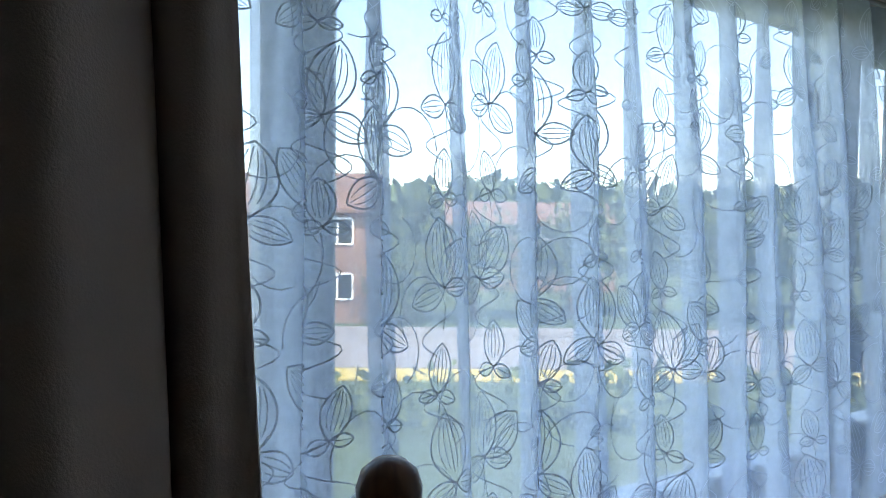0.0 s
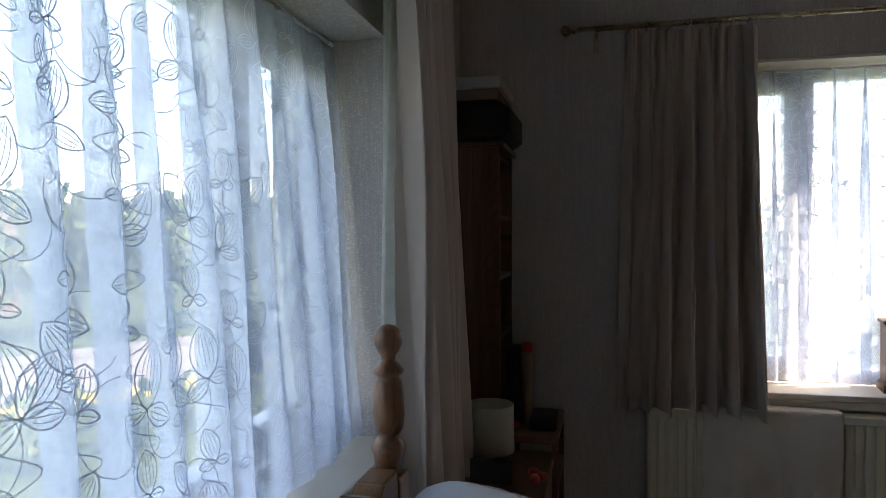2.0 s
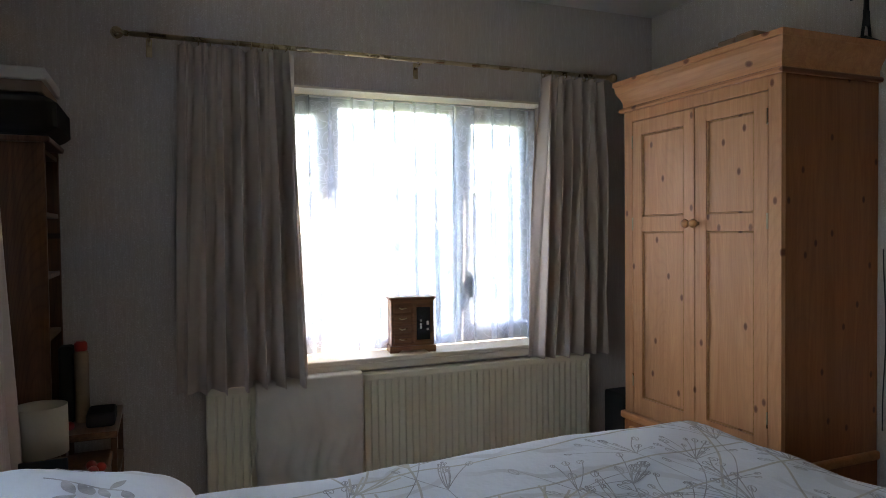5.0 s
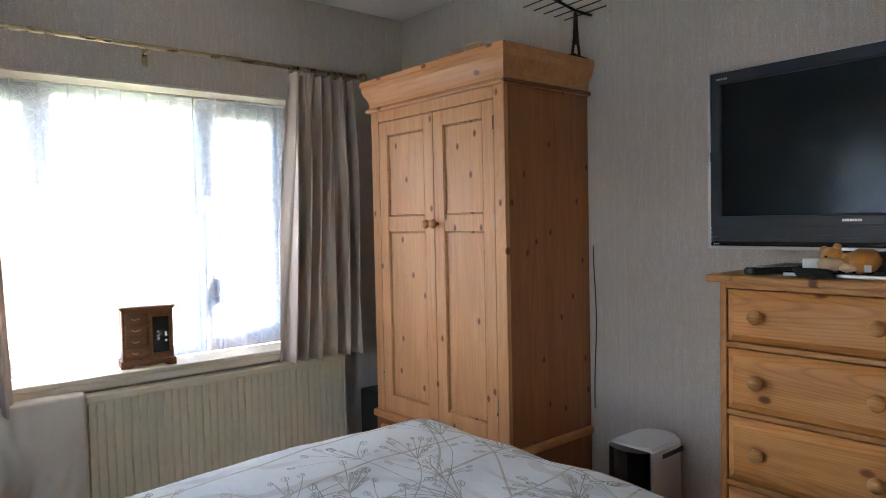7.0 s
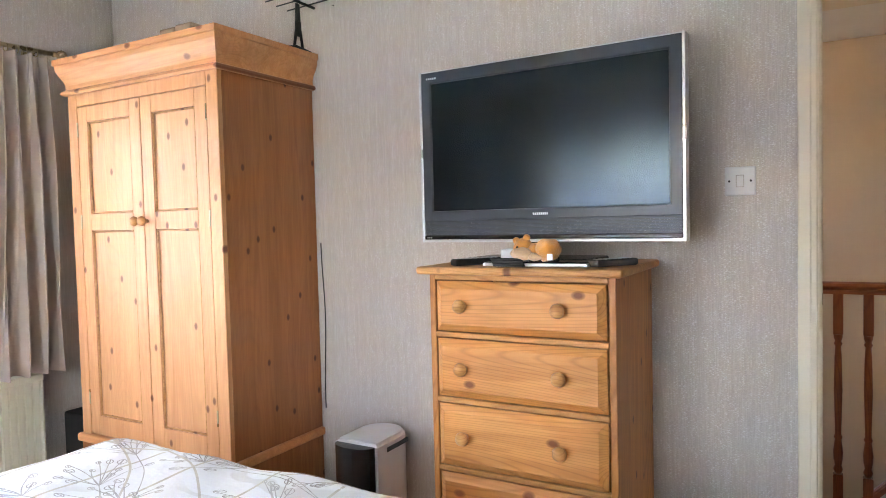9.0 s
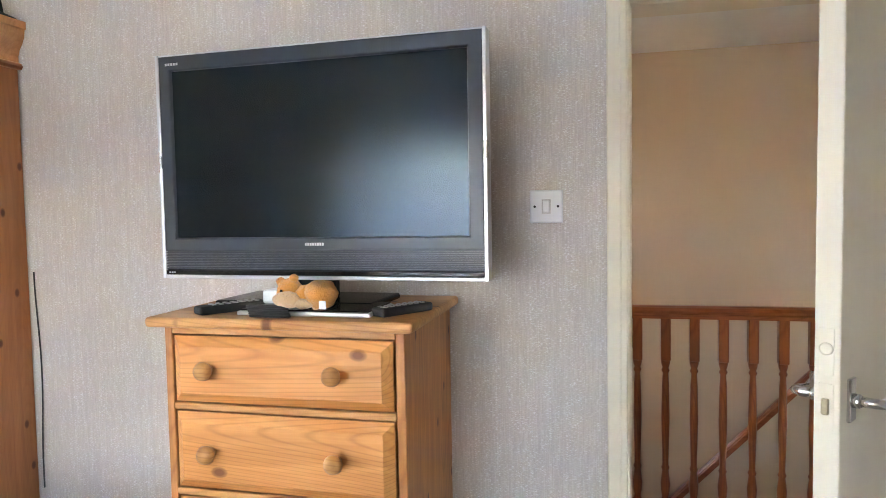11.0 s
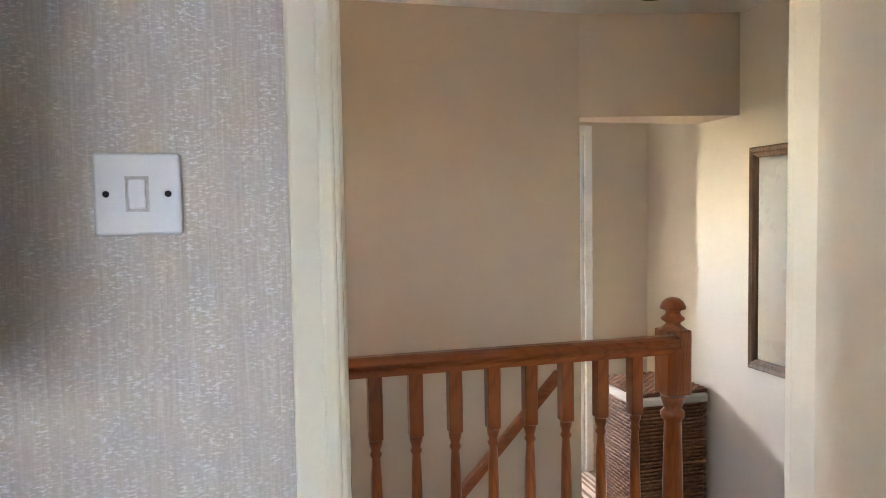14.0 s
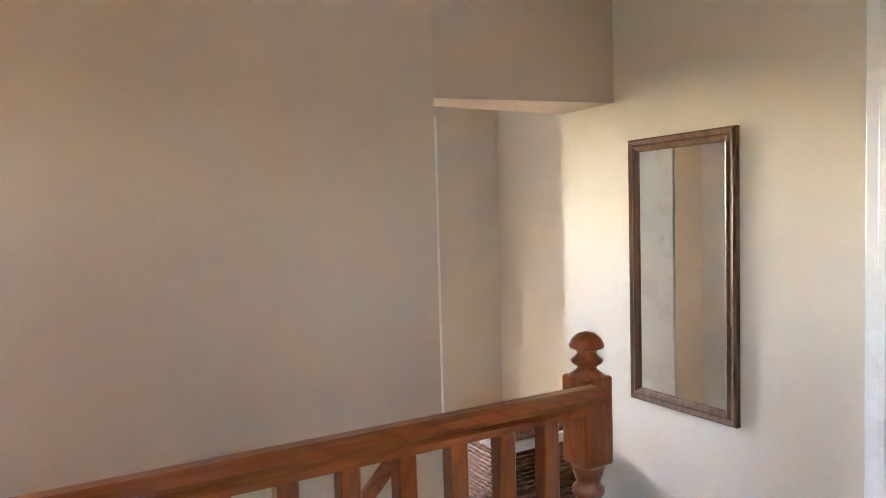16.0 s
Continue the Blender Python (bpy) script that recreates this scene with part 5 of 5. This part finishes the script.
def quilt_at(x, y):
    """A point of the duvet that lies flat at (x, y), draped over the bed's edges."""
    z = 0.720 + 0.006 * noise.noise(Vector((x * 2.2, y * 2.2, 0))) + 0.007 * noise.noise(Vector((x * 7, y * 6, 2))) + 0.004 * math.sin(y * 21 + 3 * noise.noise(Vector((x * 2, y * 2, 5))))
    z += 0.016 * max(0.0, 1 - abs(x - 1.3) / 0.7)
    over, ex = max(0.0, BY0 + 0.05 - y, y - (BY1 - 0.05)), max(0.0, x - (BX1 - 0.06))
    for amount, is_end in ((over, False), (ex, True)):
        if not amount:
            continue
        k = min(amount, 0.08)
        wave = 0.012 * math.sin((y if is_end else x) * 16) * min(1, amount * 4) if amount > 0.08 else 0.0
        if is_end:
            x = BX1 - 0.06 + k + wave
        elif y < 0.7:
            y = BY0 + 0.05 - k - max(0.0, wave)
        else:
            y = BY1 - 0.05 + k + wave
        z -= 0.0288 + amount - 0.08 if amount > 0.08 else 4.5 * k * k
    return Vector((x, y, max(z, 0.30)))


def quilt():
    nx, ny = 80, 66
    bm = bmesh.new()
    rows = [[bm.verts.new(quilt_at(0.10 + i / nx * 1.98, -0.22 + j / ny * 2.0)) for j in range(ny + 1)] for i in range(nx + 1)]
    for a, b in zip(rows, rows[1:]):
        for j in range(ny):
            bm.faces.new((a[j], b[j], b[j + 1], a[j + 1])).smooth = True
    base = (0.9, 0.74, 0.60)
    t = thing("duvet", pose(*base), "white duvet with grey and beige plant print over the bed", "duvet")
    ob = part(t, "cover", bm, M["cotton"])
    md = ob.modifiers.new("thick", "SOLIDIFY")
    md.thickness, md.offset = 0.02, -1
    rg = random.Random(12)
    runs = []
    for k in range(9):
        y0 = -0.02 + 0.19 * k + rg.uniform(-0.03, 0.03)
        runs.append([(0.25 + 1.5 * f, y0 + 0.10 * f + 0.012 * math.sin(9 * f + k)) for f in (i / 40 for i in range(41))])
    p = part(t, "print", ribbon(runs, 0.008, lambda u, v: quilt_at(u, min(max(v, 0.0), 1.55)) + Vector((0, 0, 0.0012))), M["print_beige"])
    p["kind"] = "stuff"
    for mat, n, w in (("print_grey", 34, 0.0026), ("print_beige", 24, 0.006)):
        lines = []
        for k in range(n):
            cx, cy, ang = rg.uniform(0.30, 1.80), rg.uniform(0.10, 1.45), rg.uniform(-0.6, 0.6) + 1.2
            for q in range(rg.choice((7, 9, 11))):
                a2 = ang + rg.uniform(-0.9, 0.9)
                L = rg.uniform(0.08, 0.20)
                bow = rg.uniform(-0.25, 0.25)
                stem = [(cx + math.cos(a2 + bow * f) * L * f, cy + math.sin(a2 + bow * f) * L * f) for f in (i / 9 for i in range(10))]
                lines.append(stem)
                if mat == "print_grey":
                    lines += [ln for ln in leaf_lines(rg, stem[-1][0], stem[-1][1], rg.uniform(0.02, 0.04), a2 + math.pi / 2 + math.pi, 1)]
            a2 = ang + math.pi + rg.uniform(-0.3, 0.3)
            lines.append([(cx + math.cos(a2) * f * 0.5 + 0.03 * math.sin(4 * f), cy + math.sin(a2) * f * 0.5) for f in (i / 14 for i in range(15))])
        p = part(t, "print", ribbon(lines, w, lambda u, v: quilt_at(u, min(max(v, 0.0), 1.55)) + Vector((0, 0, 0.0016))), M[mat])
        p["kind"] = "stuff"


def blades(leaves, place):
    """Filled printed leaves (u, v, length, direction, fatness), laid on a surface."""
    verts, faces = [], []
    for u, v, ln, ang, fat in leaves:
        n0, ca, sa = len(verts), math.cos(ang), math.sin(ang)
        for i in range(8):
            f = i / 7
            hw = max(0.02, math.sin(math.pi * f) ** 0.8) * fat * ln
            for sg in (-1, 1):
                verts.append(place(u + ca * f * ln - sa * sg * hw, v + sa * f * ln + ca * sg * hw))
        faces += [(n0 + 2 * i, n0 + 2 * i + 1, n0 + 2 * i + 3, n0 + 2 * i + 2) for i in range(7)]
    me = bpy.data.meshes.new("tmp")
    me.from_pydata(verts, [], faces)
    bm = bmesh.new()
    bm.from_mesh(me)
    bpy.data.meshes.remove(me)
    return bm


def ribbon(lines, w, place):
    verts, faces = [], []
    for ln in lines:
        n0 = len(verts)
        for i, (x, y) in enumerate(ln):
            (x2, y2), (x1, y1) = ln[min(i + 1, len(ln) - 1)], ln[max(i - 1, 0)]
            q = math.hypot(x2 - x1, y2 - y1) or 1
            ox, oy = -(y2 - y1) / q * w / 2, (x2 - x1) / q * w / 2
            verts += [place(x - ox, y - oy), place(x + ox, y + oy)]
        faces += [(n0 + 2 * i, n0 + 2 * i + 1, n0 + 2 * i + 3, n0 + 2 * i + 2) for i in range(len(ln) - 1)]
    me = bpy.data.meshes.new("tmp")
    me.from_pydata(verts, [], faces)
    bm = bmesh.new()
    bm.from_mesh(me)
    bpy.data.meshes.remove(me)
    return bm


quilt()


def pillow(cy, seed):
    def at(a, b, up):
        puff = (max(0, 1 - abs(a) ** 4.5) * max(0, 1 - abs(b) ** 4.5)) ** 0.5
        x = 0.045 + a * 0.225 * (1 - 0.05 * abs(b) ** 4)
        y = cy + b * 0.335 * (1 - 0.05 * abs(a) ** 4)
        z = 0.775 - 0.16 * (x - 0.02)
        nz = 0.010 * noise.noise(Vector((x * 7, y * 7, seed))) + 0.004 * noise.noise(Vector((x * 22, y * 18, seed)))
        return Vector((x, y, z + (0.088 * puff + nz if up else -0.05 * puff)))
    bm = bmesh.new()
    nx, ny = 30, 40
    top = [[bm.verts.new(at(-1 + 2 * i / nx, -1 + 2 * j / ny, True)) for j in range(ny + 1)] for i in range(nx + 1)]
    bot = [[bm.verts.new(at(-1 + 2 * i / nx, -1 + 2 * j / ny, False)) for j in range(ny + 1)] for i in range(nx + 1)]
    for i in range(nx):
        for j in range(ny):
            bm.faces.new((top[i][j], top[i + 1][j], top[i + 1][j + 1], top[i][j + 1])).smooth = True
            bm.faces.new((bot[i][j], bot[i][j + 1], bot[i + 1][j + 1], bot[i + 1][j])).smooth = True
    bmesh.ops.remove_doubles(bm, verts=bm.verts, dist=0.012 * 0.05)
    t = thing("pillow", pose(0.045, cy, 0.72), "plump white pillow with grey plant print against the headboard", "pillow", "pillows")
    part(t, "cover", bm, M["cotton"])
    rg = random.Random(int(seed))
    lines, leaves = [], []
    for k in range(6):
        u0, v0, ang = rg.uniform(-0.85, 0.1), -0.75 + 0.3 * k + rg.uniform(-0.1, 0.1), rg.uniform(-0.5, 0.5)
        stem = [(u0 + math.cos(ang) * f * 0.7 + 0.05 * math.sin(5 * f), v0 + math.sin(ang) * f * 0.7) for f in (i / 12 for i in range(13))]
        lines.append(stem)
        for q in range(2, 13, 2):
            px, py = stem[q]
            leaves.append((px, py, rg.uniform(0.13, 0.22), ang + rg.choice((-1, 1)) * rg.uniform(0.5, 1.2), rg.uniform(0.18, 0.26)))

    def lay(u, v):
        return at(min(max(u, -0.9), 0.9), min(max(v, -0.93), 0.93), True) + Vector((0, 0, 0.0018))
    for bm in (ribbon(lines, 0.016, lay), blades(leaves, lay)):
        p = part(t, "print", bm, M["print_grey"])
        p["kind"] = "stuff"


pillow(1.09, 2.0)
pillow(0.41, 5.0)

# ---- corner behind the bed ----
def bookcase():
    x0, x1, y0, y1, h = -0.375, -0.165, 2.45, 2.80, 1.66
    t = thing("bookcase", pose(-0.29, 2.62, 0), "tall narrow dark pine bookcase in the corner", "bookcase")
    part(t, "side", boxes([(x0, x1, y0, y0 + 0.02, 0, h)], 0.003), M["pine_dark"])
    part(t, "side", boxes([(x0, x1, y1 - 0.02, y1, 0, h)], 0.003), M["pine_dark"])
    part(t, "back", boxes([(x0, x0 + 0.008, y0 + 0.02, y1 - 0.02, 0, h)]), M["pine_dark"])
    for z in (0.06, 0.36, 0.68, 0.98, 1.20, 1.42, 1.64):
        part(t, "shelf", boxes([(x0 + 0.009, x1 - 0.004, y0 + 0.021, y1 - 0.021, z - 0.018, z)], 0.002), M["pine_dark"])
    part(t, "cornice", boxes([(x0, x1 + 0.018, y0 - 0.018, y1 + 0.01, h - 0.001, h + 0.02)], 0.006, 2), M["pine_dark"])


bookcase()
bg = bmesh.new()
box(bg, -0.37, -0.155, 2.42, 2.81, 1.682, 1.825, 0.03, 3)
for v in bg.verts:
    if v.co.x > -0.22:
        v.co.x += 0.055 * math.sin((v.co.z - 1.68) / 0.145 * math.pi)
solo("black_bag", bg, M["blackmat"], "black soft bag lying on the bookcase", "bag", base=(-0.28, 2.6, 1.682))
solo("board_game", boxes([(-0.37, -0.165, 2.44, 2.79, 1.828, 1.868)], 0.003), M["cardboard"], "worn flat cardboard box on the black bag", "box", base=(-0.28, 2.6, 1.828))
solo("white_box", boxes([(-0.375, -0.155, 2.43, 2.80, 1.870, 1.912)], 0.003), M["paper_white"], "flat white box on top of the stack", "box", base=(-0.28, 2.6, 1.870))


def nightstand():
    t = thing("bedside_table", pose(-0.12, 2.28, 0), "low dark pine bedside table", "bedside table")
    part(t, "top", boxes([(-0.37, 0.03, 1.98, 2.36, 0.565, 0.59)], 0.006, 2), M["pine_dark"])
    part(t, "body", boxes([(-0.36, 0.015, 1.99, 2.35, 0.04, 0.565)], 0.004), M["pine_dark"])
    part(t, "drawer", boxes([(0.0155, 0.026, 2.01, 2.33, 0.40, 0.55)], 0.004), M["pine_dark"])
    part(t, "knob", ball(bmesh.new(), (0.036, 2.17, 0.475), 0.013), M["brass"])


nightstand()


def lamp():
    cx, cy = -0.165, 2.22
    t = thing("table_lamp", pose(cx, cy, 0.59), "small table lamp with a cream drum shade, switched off", "table lamp")
    bm = bmesh.new()
    n = 32
    rings = []
    for r, z in ((0.078, 0.648), (0.077, 0.800), (0.075, 0.800), (0.076, 0.648)):
        rings.append([bm.verts.new((cx + r * math.cos(2 * math.pi * i / n), cy + r * math.sin(2 * math.pi * i / n), z)) for i in range(n)])
    for a, b in zip(rings, rings[1:] + rings[:1]):
        for i in range(n):
            bm.faces.new((a[i], a[(i + 1) % n], b[(i + 1) % n], b[i])).smooth = True
    bmesh.ops.recalc_face_normals(bm, faces=bm.faces)
    part(t, "shade", bm, M["shade"])
    part(t, "base", lathe(bmesh.new(), [(0.045, 0.591), (0.045, 0.60), (0.012, 0.612), (0.009, 0.70), (0.012, 0.73)], (cx, cy, 0), 20), M["brass"])


lamp()
solo("tablet", boxes([(-0.205, -0.075, 2.075, 2.083, 0.591, 0.665)], 0.003, 2), M["bezel"], "grey tablet leaning against the bedside lamp", "tablet", base=(-0.14, 2.08, 0.591))


def stand():
    t = thing("side_shelf", pose(-0.018, 2.6, 0), "small wooden shelf stand in the corner", "shelf")
    part(t, "board", boxes([(-0.158, 0.042, 2.40, 2.80, 0.62, 0.645)], 0.004), M["bedwood_h"])
    part(t, "board", boxes([(-0.158, 0.042, 2.40, 2.80, 0.45, 0.47)], 0.004), M["pine_dark"])
    part(t, "leg", boxes([(-0.156, -0.136, 2.402, 2.422, 0, 0.62), (0.020, 0.040, 2.402, 2.422, 0, 0.62), (-0.156, -0.136, 2.778, 2.798, 0, 0.62), (0.020, 0.040, 2.778, 2.798, 0, 0.62)], 0.003), M["pine_dark"])


stand()
bt = thing("spray_can", pose(-0.083, 2.58, 0.645), "tall brown can with a red cap", "can")
part(bt, "body", lathe(bmesh.new(), [(0.022, 0.646), (0.025, 0.65), (0.025, 0.90), (0.021, 0.91)], (-0.083, 2.58, 0), 18), M["cardboard"])
part(bt, "cap", lathe(bmesh.new(), [(0.021, 0.911), (0.022, 0.915), (0.022, 0.938), (0.015, 0.946)], (-0.083, 2.58, 0), 18), M["red"], "red plastic cap")
bk2 = thing("dark_bottle", pose(-0.130, 2.60, 0.645), "black upright case beside the can", "case")
part(bk2, "body", boxes([(-0.156, -0.108, 2.56, 2.64, 0.646, 0.93)], 0.012, 3), M["blackmat"])
solo("black_case", boxes([(-0.063, 0.032, 2.46, 2.60, 0.646, 0.70)], 0.012, 2), M["blackmat"], "small black case on the wooden shelf", "case", base=(-0.008, 2.5, 0.646))
for i, (x, y) in enumerate(((-0.113, 2.47), (-0.01, 2.10), (0.01, 2.13), (-0.02, 2.16))):
    z = 0.646 if i == 0 else 0.591
    o = solo("red_bauble", ball(bmesh.new(), (x, y, z + 0.016), 0.016, seg=12), M["red"], "small shiny red ball ornament", "ornament", group="red ornaments", base=(x, y, z))

# ---- landing things ----
def balustrade():
    rx, y0, y1 = 3.62, -1.345, 1.55
    t = thing("balustrade", pose(rx, 0, 0), "stained wooden banister with turned balusters along the landing", "banister")
    bm = bmesh.new()
    prof = [(-0.030, 1.005), (-0.030, 1.018), (-0.022, 1.024), (-0.029, 1.034), (-0.026, 1.046), (-0.012, 1.052), (0.012, 1.052), (0.026, 1.046), (0.029, 1.034), (0.022, 1.024), (0.030, 1.018), (0.030, 1.005)]
    prism(bm, prof, 1, lambda u, v, w: Vector((rx + u, -1.33 + w * (y1 + 1.33), v)))
    part(t, "handrail", bm, M["mahog"])
    part(t, "base_rail", boxes([(rx - 0.03, rx + 0.03, -1.35, y1, 0.0, 0.03)], 0.004), M["mahog"])
    turned = [(0.012, 0.28), (0.017, 0.30), (0.012, 0.315), (0.0165, 0.34), (0.018, 0.37), (0.012, 0.42), (0.0155, 0.43), (0.0115, 0.44), (0.0115, 0.46), (0.0155, 0.62), (0.013, 0.75), (0.0105, 0.795), (0.0155, 0.805), (0.011, 0.815), (0.016, 0.83), (0.0165, 0.842)]
    b0 = boxes([(-0.0175, 0.0175, -0.0175, 0.0175, 0.03, 0.28), (-0.0175, 0.0175, -0.0175, 0.0175, 0.842, 1.006)], 0.003)
    lathe(b0, turned, (0, 0, 0), 14)
    first = part(t, "baluster", b0, M["mahog_v"], "", False)
    me = first.data
    first.location = (0, -1.205, 0)
    y = -1.205 + 0.1022
    while y < y1 - 0.05:
        o = new("baluster", me)
        o.parent, o.location = t, (0, y, 0)
        y += 0.1022
    n = boxes([(rx + 0.022, rx + 0.098, -1.400, -1.324, 0.0, 0.30), (rx + 0.022, rx + 0.098, -1.400, -1.324, 0.870, 1.058)], 0.006, 2)
    cx, cy = rx + 0.060, -1.362
    lathe(n, [(0.030, 0.30), (0.038, 0.32), (0.028, 0.34), (0.036, 0.40), (0.030, 0.55), (0.026, 0.72), (0.024, 0.79), (0.034, 0.805), (0.034, 0.818), (0.024, 0.828), (0.030, 0.845), (0.036, 0.866)], (cx, cy, 0), 20)
    lathe(n, [(0.040, 1.057), (0.022, 1.070), (0.020, 1.076), (0.032, 1.084), (0.034, 1.090), (0.024, 1.098), (0.020, 1.105), (0.024, 1.112), (0.036, 1.116), (0.037, 1.122), (0.030, 1.136), (0.018, 1.146), (0.002, 1.150)], (cx, cy, 0), 22)
    part(t, "newel_post", n, M["mahog_v"])


balustrade()
hr = thing("stair_handrail", pose(4.44, -1.0, 0.4), "stained wooden handrail fixed along the stair wall", "handrail")
hb = bmesh.new()
prism(hb, [(-0.022, -0.03), (-0.022, 0.012), (-0.012, 0.026), (0.012, 0.026), (0.022, 0.012), (0.022, -0.03)], 1, lambda u, v, w: Vector((4.44 + u, -1.335 + w * 1.9, 0.745 + v - w * 1.9 * 1.055)))
bmesh.ops.bevel(hb, geom=list(hb.edges), offset=0.004, segments=2, affect="EDGES")
part(hr, "rail", hb, M["mahog"])
for w in (0.08, 0.55):
    y = -1.335 + w * 1.9
    part(hr, "bracket", tube(bmesh.new(), [(4.44, y, 0.715 - w * 2.0), (4.47, y, 0.69 - w * 2.0), (4.499, y, 0.69 - w * 2.0)], 0.008), M["mahog"])


def mirror():
    x0, x1, z0, z1, y = 3.862, 4.277, 0.76, 1.635, MY
    t = thing("mirror", pose((x0 + x1) / 2, y, z0), "tall wall mirror in a carved dark wooden frame", "mirror")
    f = 0.042
    bm = bmesh.new()
    prof = [(0.0, 0.001), (0.0, 0.018), (0.006, 0.024), (0.018, 0.020), (0.026, 0.026), (0.034, 0.020), (0.038, 0.014), (f, 0.012), (f, 0.001)]
    rings = [[bm.verts.new(p) for p in ((x0 + o, y + d, z0 + o), (x1 - o, y + d, z0 + o), (x1 - o, y + d, z1 - o), (x0 + o, y + d, z1 - o))] for o, d in prof]
    for a, b in zip(rings, rings[1:]):
        for i in range(4):
            bm.faces.new((a[i], a[(i + 1) % 4], b[(i + 1) % 4], b[i]))
    bmesh.ops.recalc_face_normals(bm, faces=bm.faces)
    part(t, "frame", bm, M["frame_brown"])
    part(t, "glass", boxes([(x0 + f - 0.003, x1 - f + 0.003, y + 0.003, y + 0.010, z0 + f - 0.003, z1 - f + 0.003)]), M["mirror"], "clear mirror glass")


mirror()


def basket():
    x0, x1, y0, y1, h = 4.52, 4.86, -2.08, -1.74, 0.60
    t = thing("laundry_basket", pose(4.69, -1.91, 0), "square brown wicker laundry basket with a cream lining and lid", "laundry basket")
    part(t, "liner", boxes([(x0 + 0.02, x1 - 0.02, y0 + 0.02, y1 - 0.02, 0.01, h - 0.03)], 0.01, 2), M["wicker"])
    part(t, "lining_band", boxes([(x0 - 0.004, x1 + 0.004, y0 - 0.004, y1 + 0.004, h - 0.045, h - 0.008)], 0.008, 2), M["paper_white"], "cream cloth lining folded over the rim")
    wv = bmesh.new()
    n = 34
    pts = []
    k = 16
    for side in range(4):
        for i in range(k):
            f = i / k
            pts.append(((x0 + 0.008 + (x1 - x0 - 0.016) * f, y0 + 0.008), (x1 - 0.008, y0 + 0.008 + (y1 - y0 - 0.016) * f), (x1 - 0.008 - (x1 - x0 - 0.016) * f, y1 - 0.008), (x0 + 0.008, y1 - 0.008 - (y1 - y0 - 0.016) * f))[side])
    cx, cy = (x0 + x1) / 2, (y0 + y1) / 2
    for r in range(n):
        z = 0.012 + r * 0.0162
        loop = []
        for i, (px, py) in enumerate(pts + pts[:1]):
            o = 0.010 * (1 if (i + r) % 2 else -1) / 0.17 * 0.35
            loop.append((px + (px - cx) * o, py + (py - cy) * o, z))
        tube(wv, loop, 0.0085, 5)
    ob = part(t, "weave", wv, M["wicker"])
    ob["kind"] = "stuff"
    lid = bmesh.new()
    for i in range(20):
        xx = x0 + 0.008 + i * (x1 - x0 - 0.016) / 19
        tube(lid, [(xx, y0 + (y1 - y0) * j / 18, h + 0.006 + (0.005 if (i + j) % 2 else -0.002)) for j in range(19)], 0.0095, 5)
    part(t, "lid", lid, M["wicker"])
    part(t, "lid_board", boxes([(x0 + 0.01, x1 - 0.01, y0 + 0.01, y1 - 0.01, h - 0.006, h + 0.004)]), M["wicker"])


basket()
dl = thing("door", pose(4.93, AY + 0.04, 0), "white gloss bathroom door folded back against the corridor wall", "door")
part(dl, "leaf", boxes([(4.66, 5.21, AY + 0.012, AY + 0.052, 0.008, 1.765)], 0.003), M["upvc"])


def pendant():
    cx, cy = 3.90, -1.45
    t = thing("pendant_lamp", pose(cx, cy, LZ), "dark woven pendant lampshade hanging over the landing", "pendant lamp")
    bm = bmesh.new()
    for k in range(14):
        a = 2 * math.pi * k / 14
        tube(bm, [(cx + r * math.cos(a), cy + r * math.sin(a), z) for r, z in ((0.03, 2.17), (0.085, 2.155), (0.10, 2.115), (0.075, 2.08), (0.03, 2.072))], 0.0035, 5)
    for r, z in ((0.085, 2.155), (0.10, 2.115), (0.075, 2.08), (0.03, 2.072)):
        tube(bm, [(cx + r * math.cos(q), cy + r * math.sin(q), z) for q in (2 * math.pi * i / 24 for i in range(25))], 0.004, 5)
    part(t, "shade", bm, M["blackmat"])
    part(t, "cord", tube(bmesh.new(), [(cx, cy, 2.10), (cx, cy, LZ)], 0.006), M["white_plastic"])


pendant()
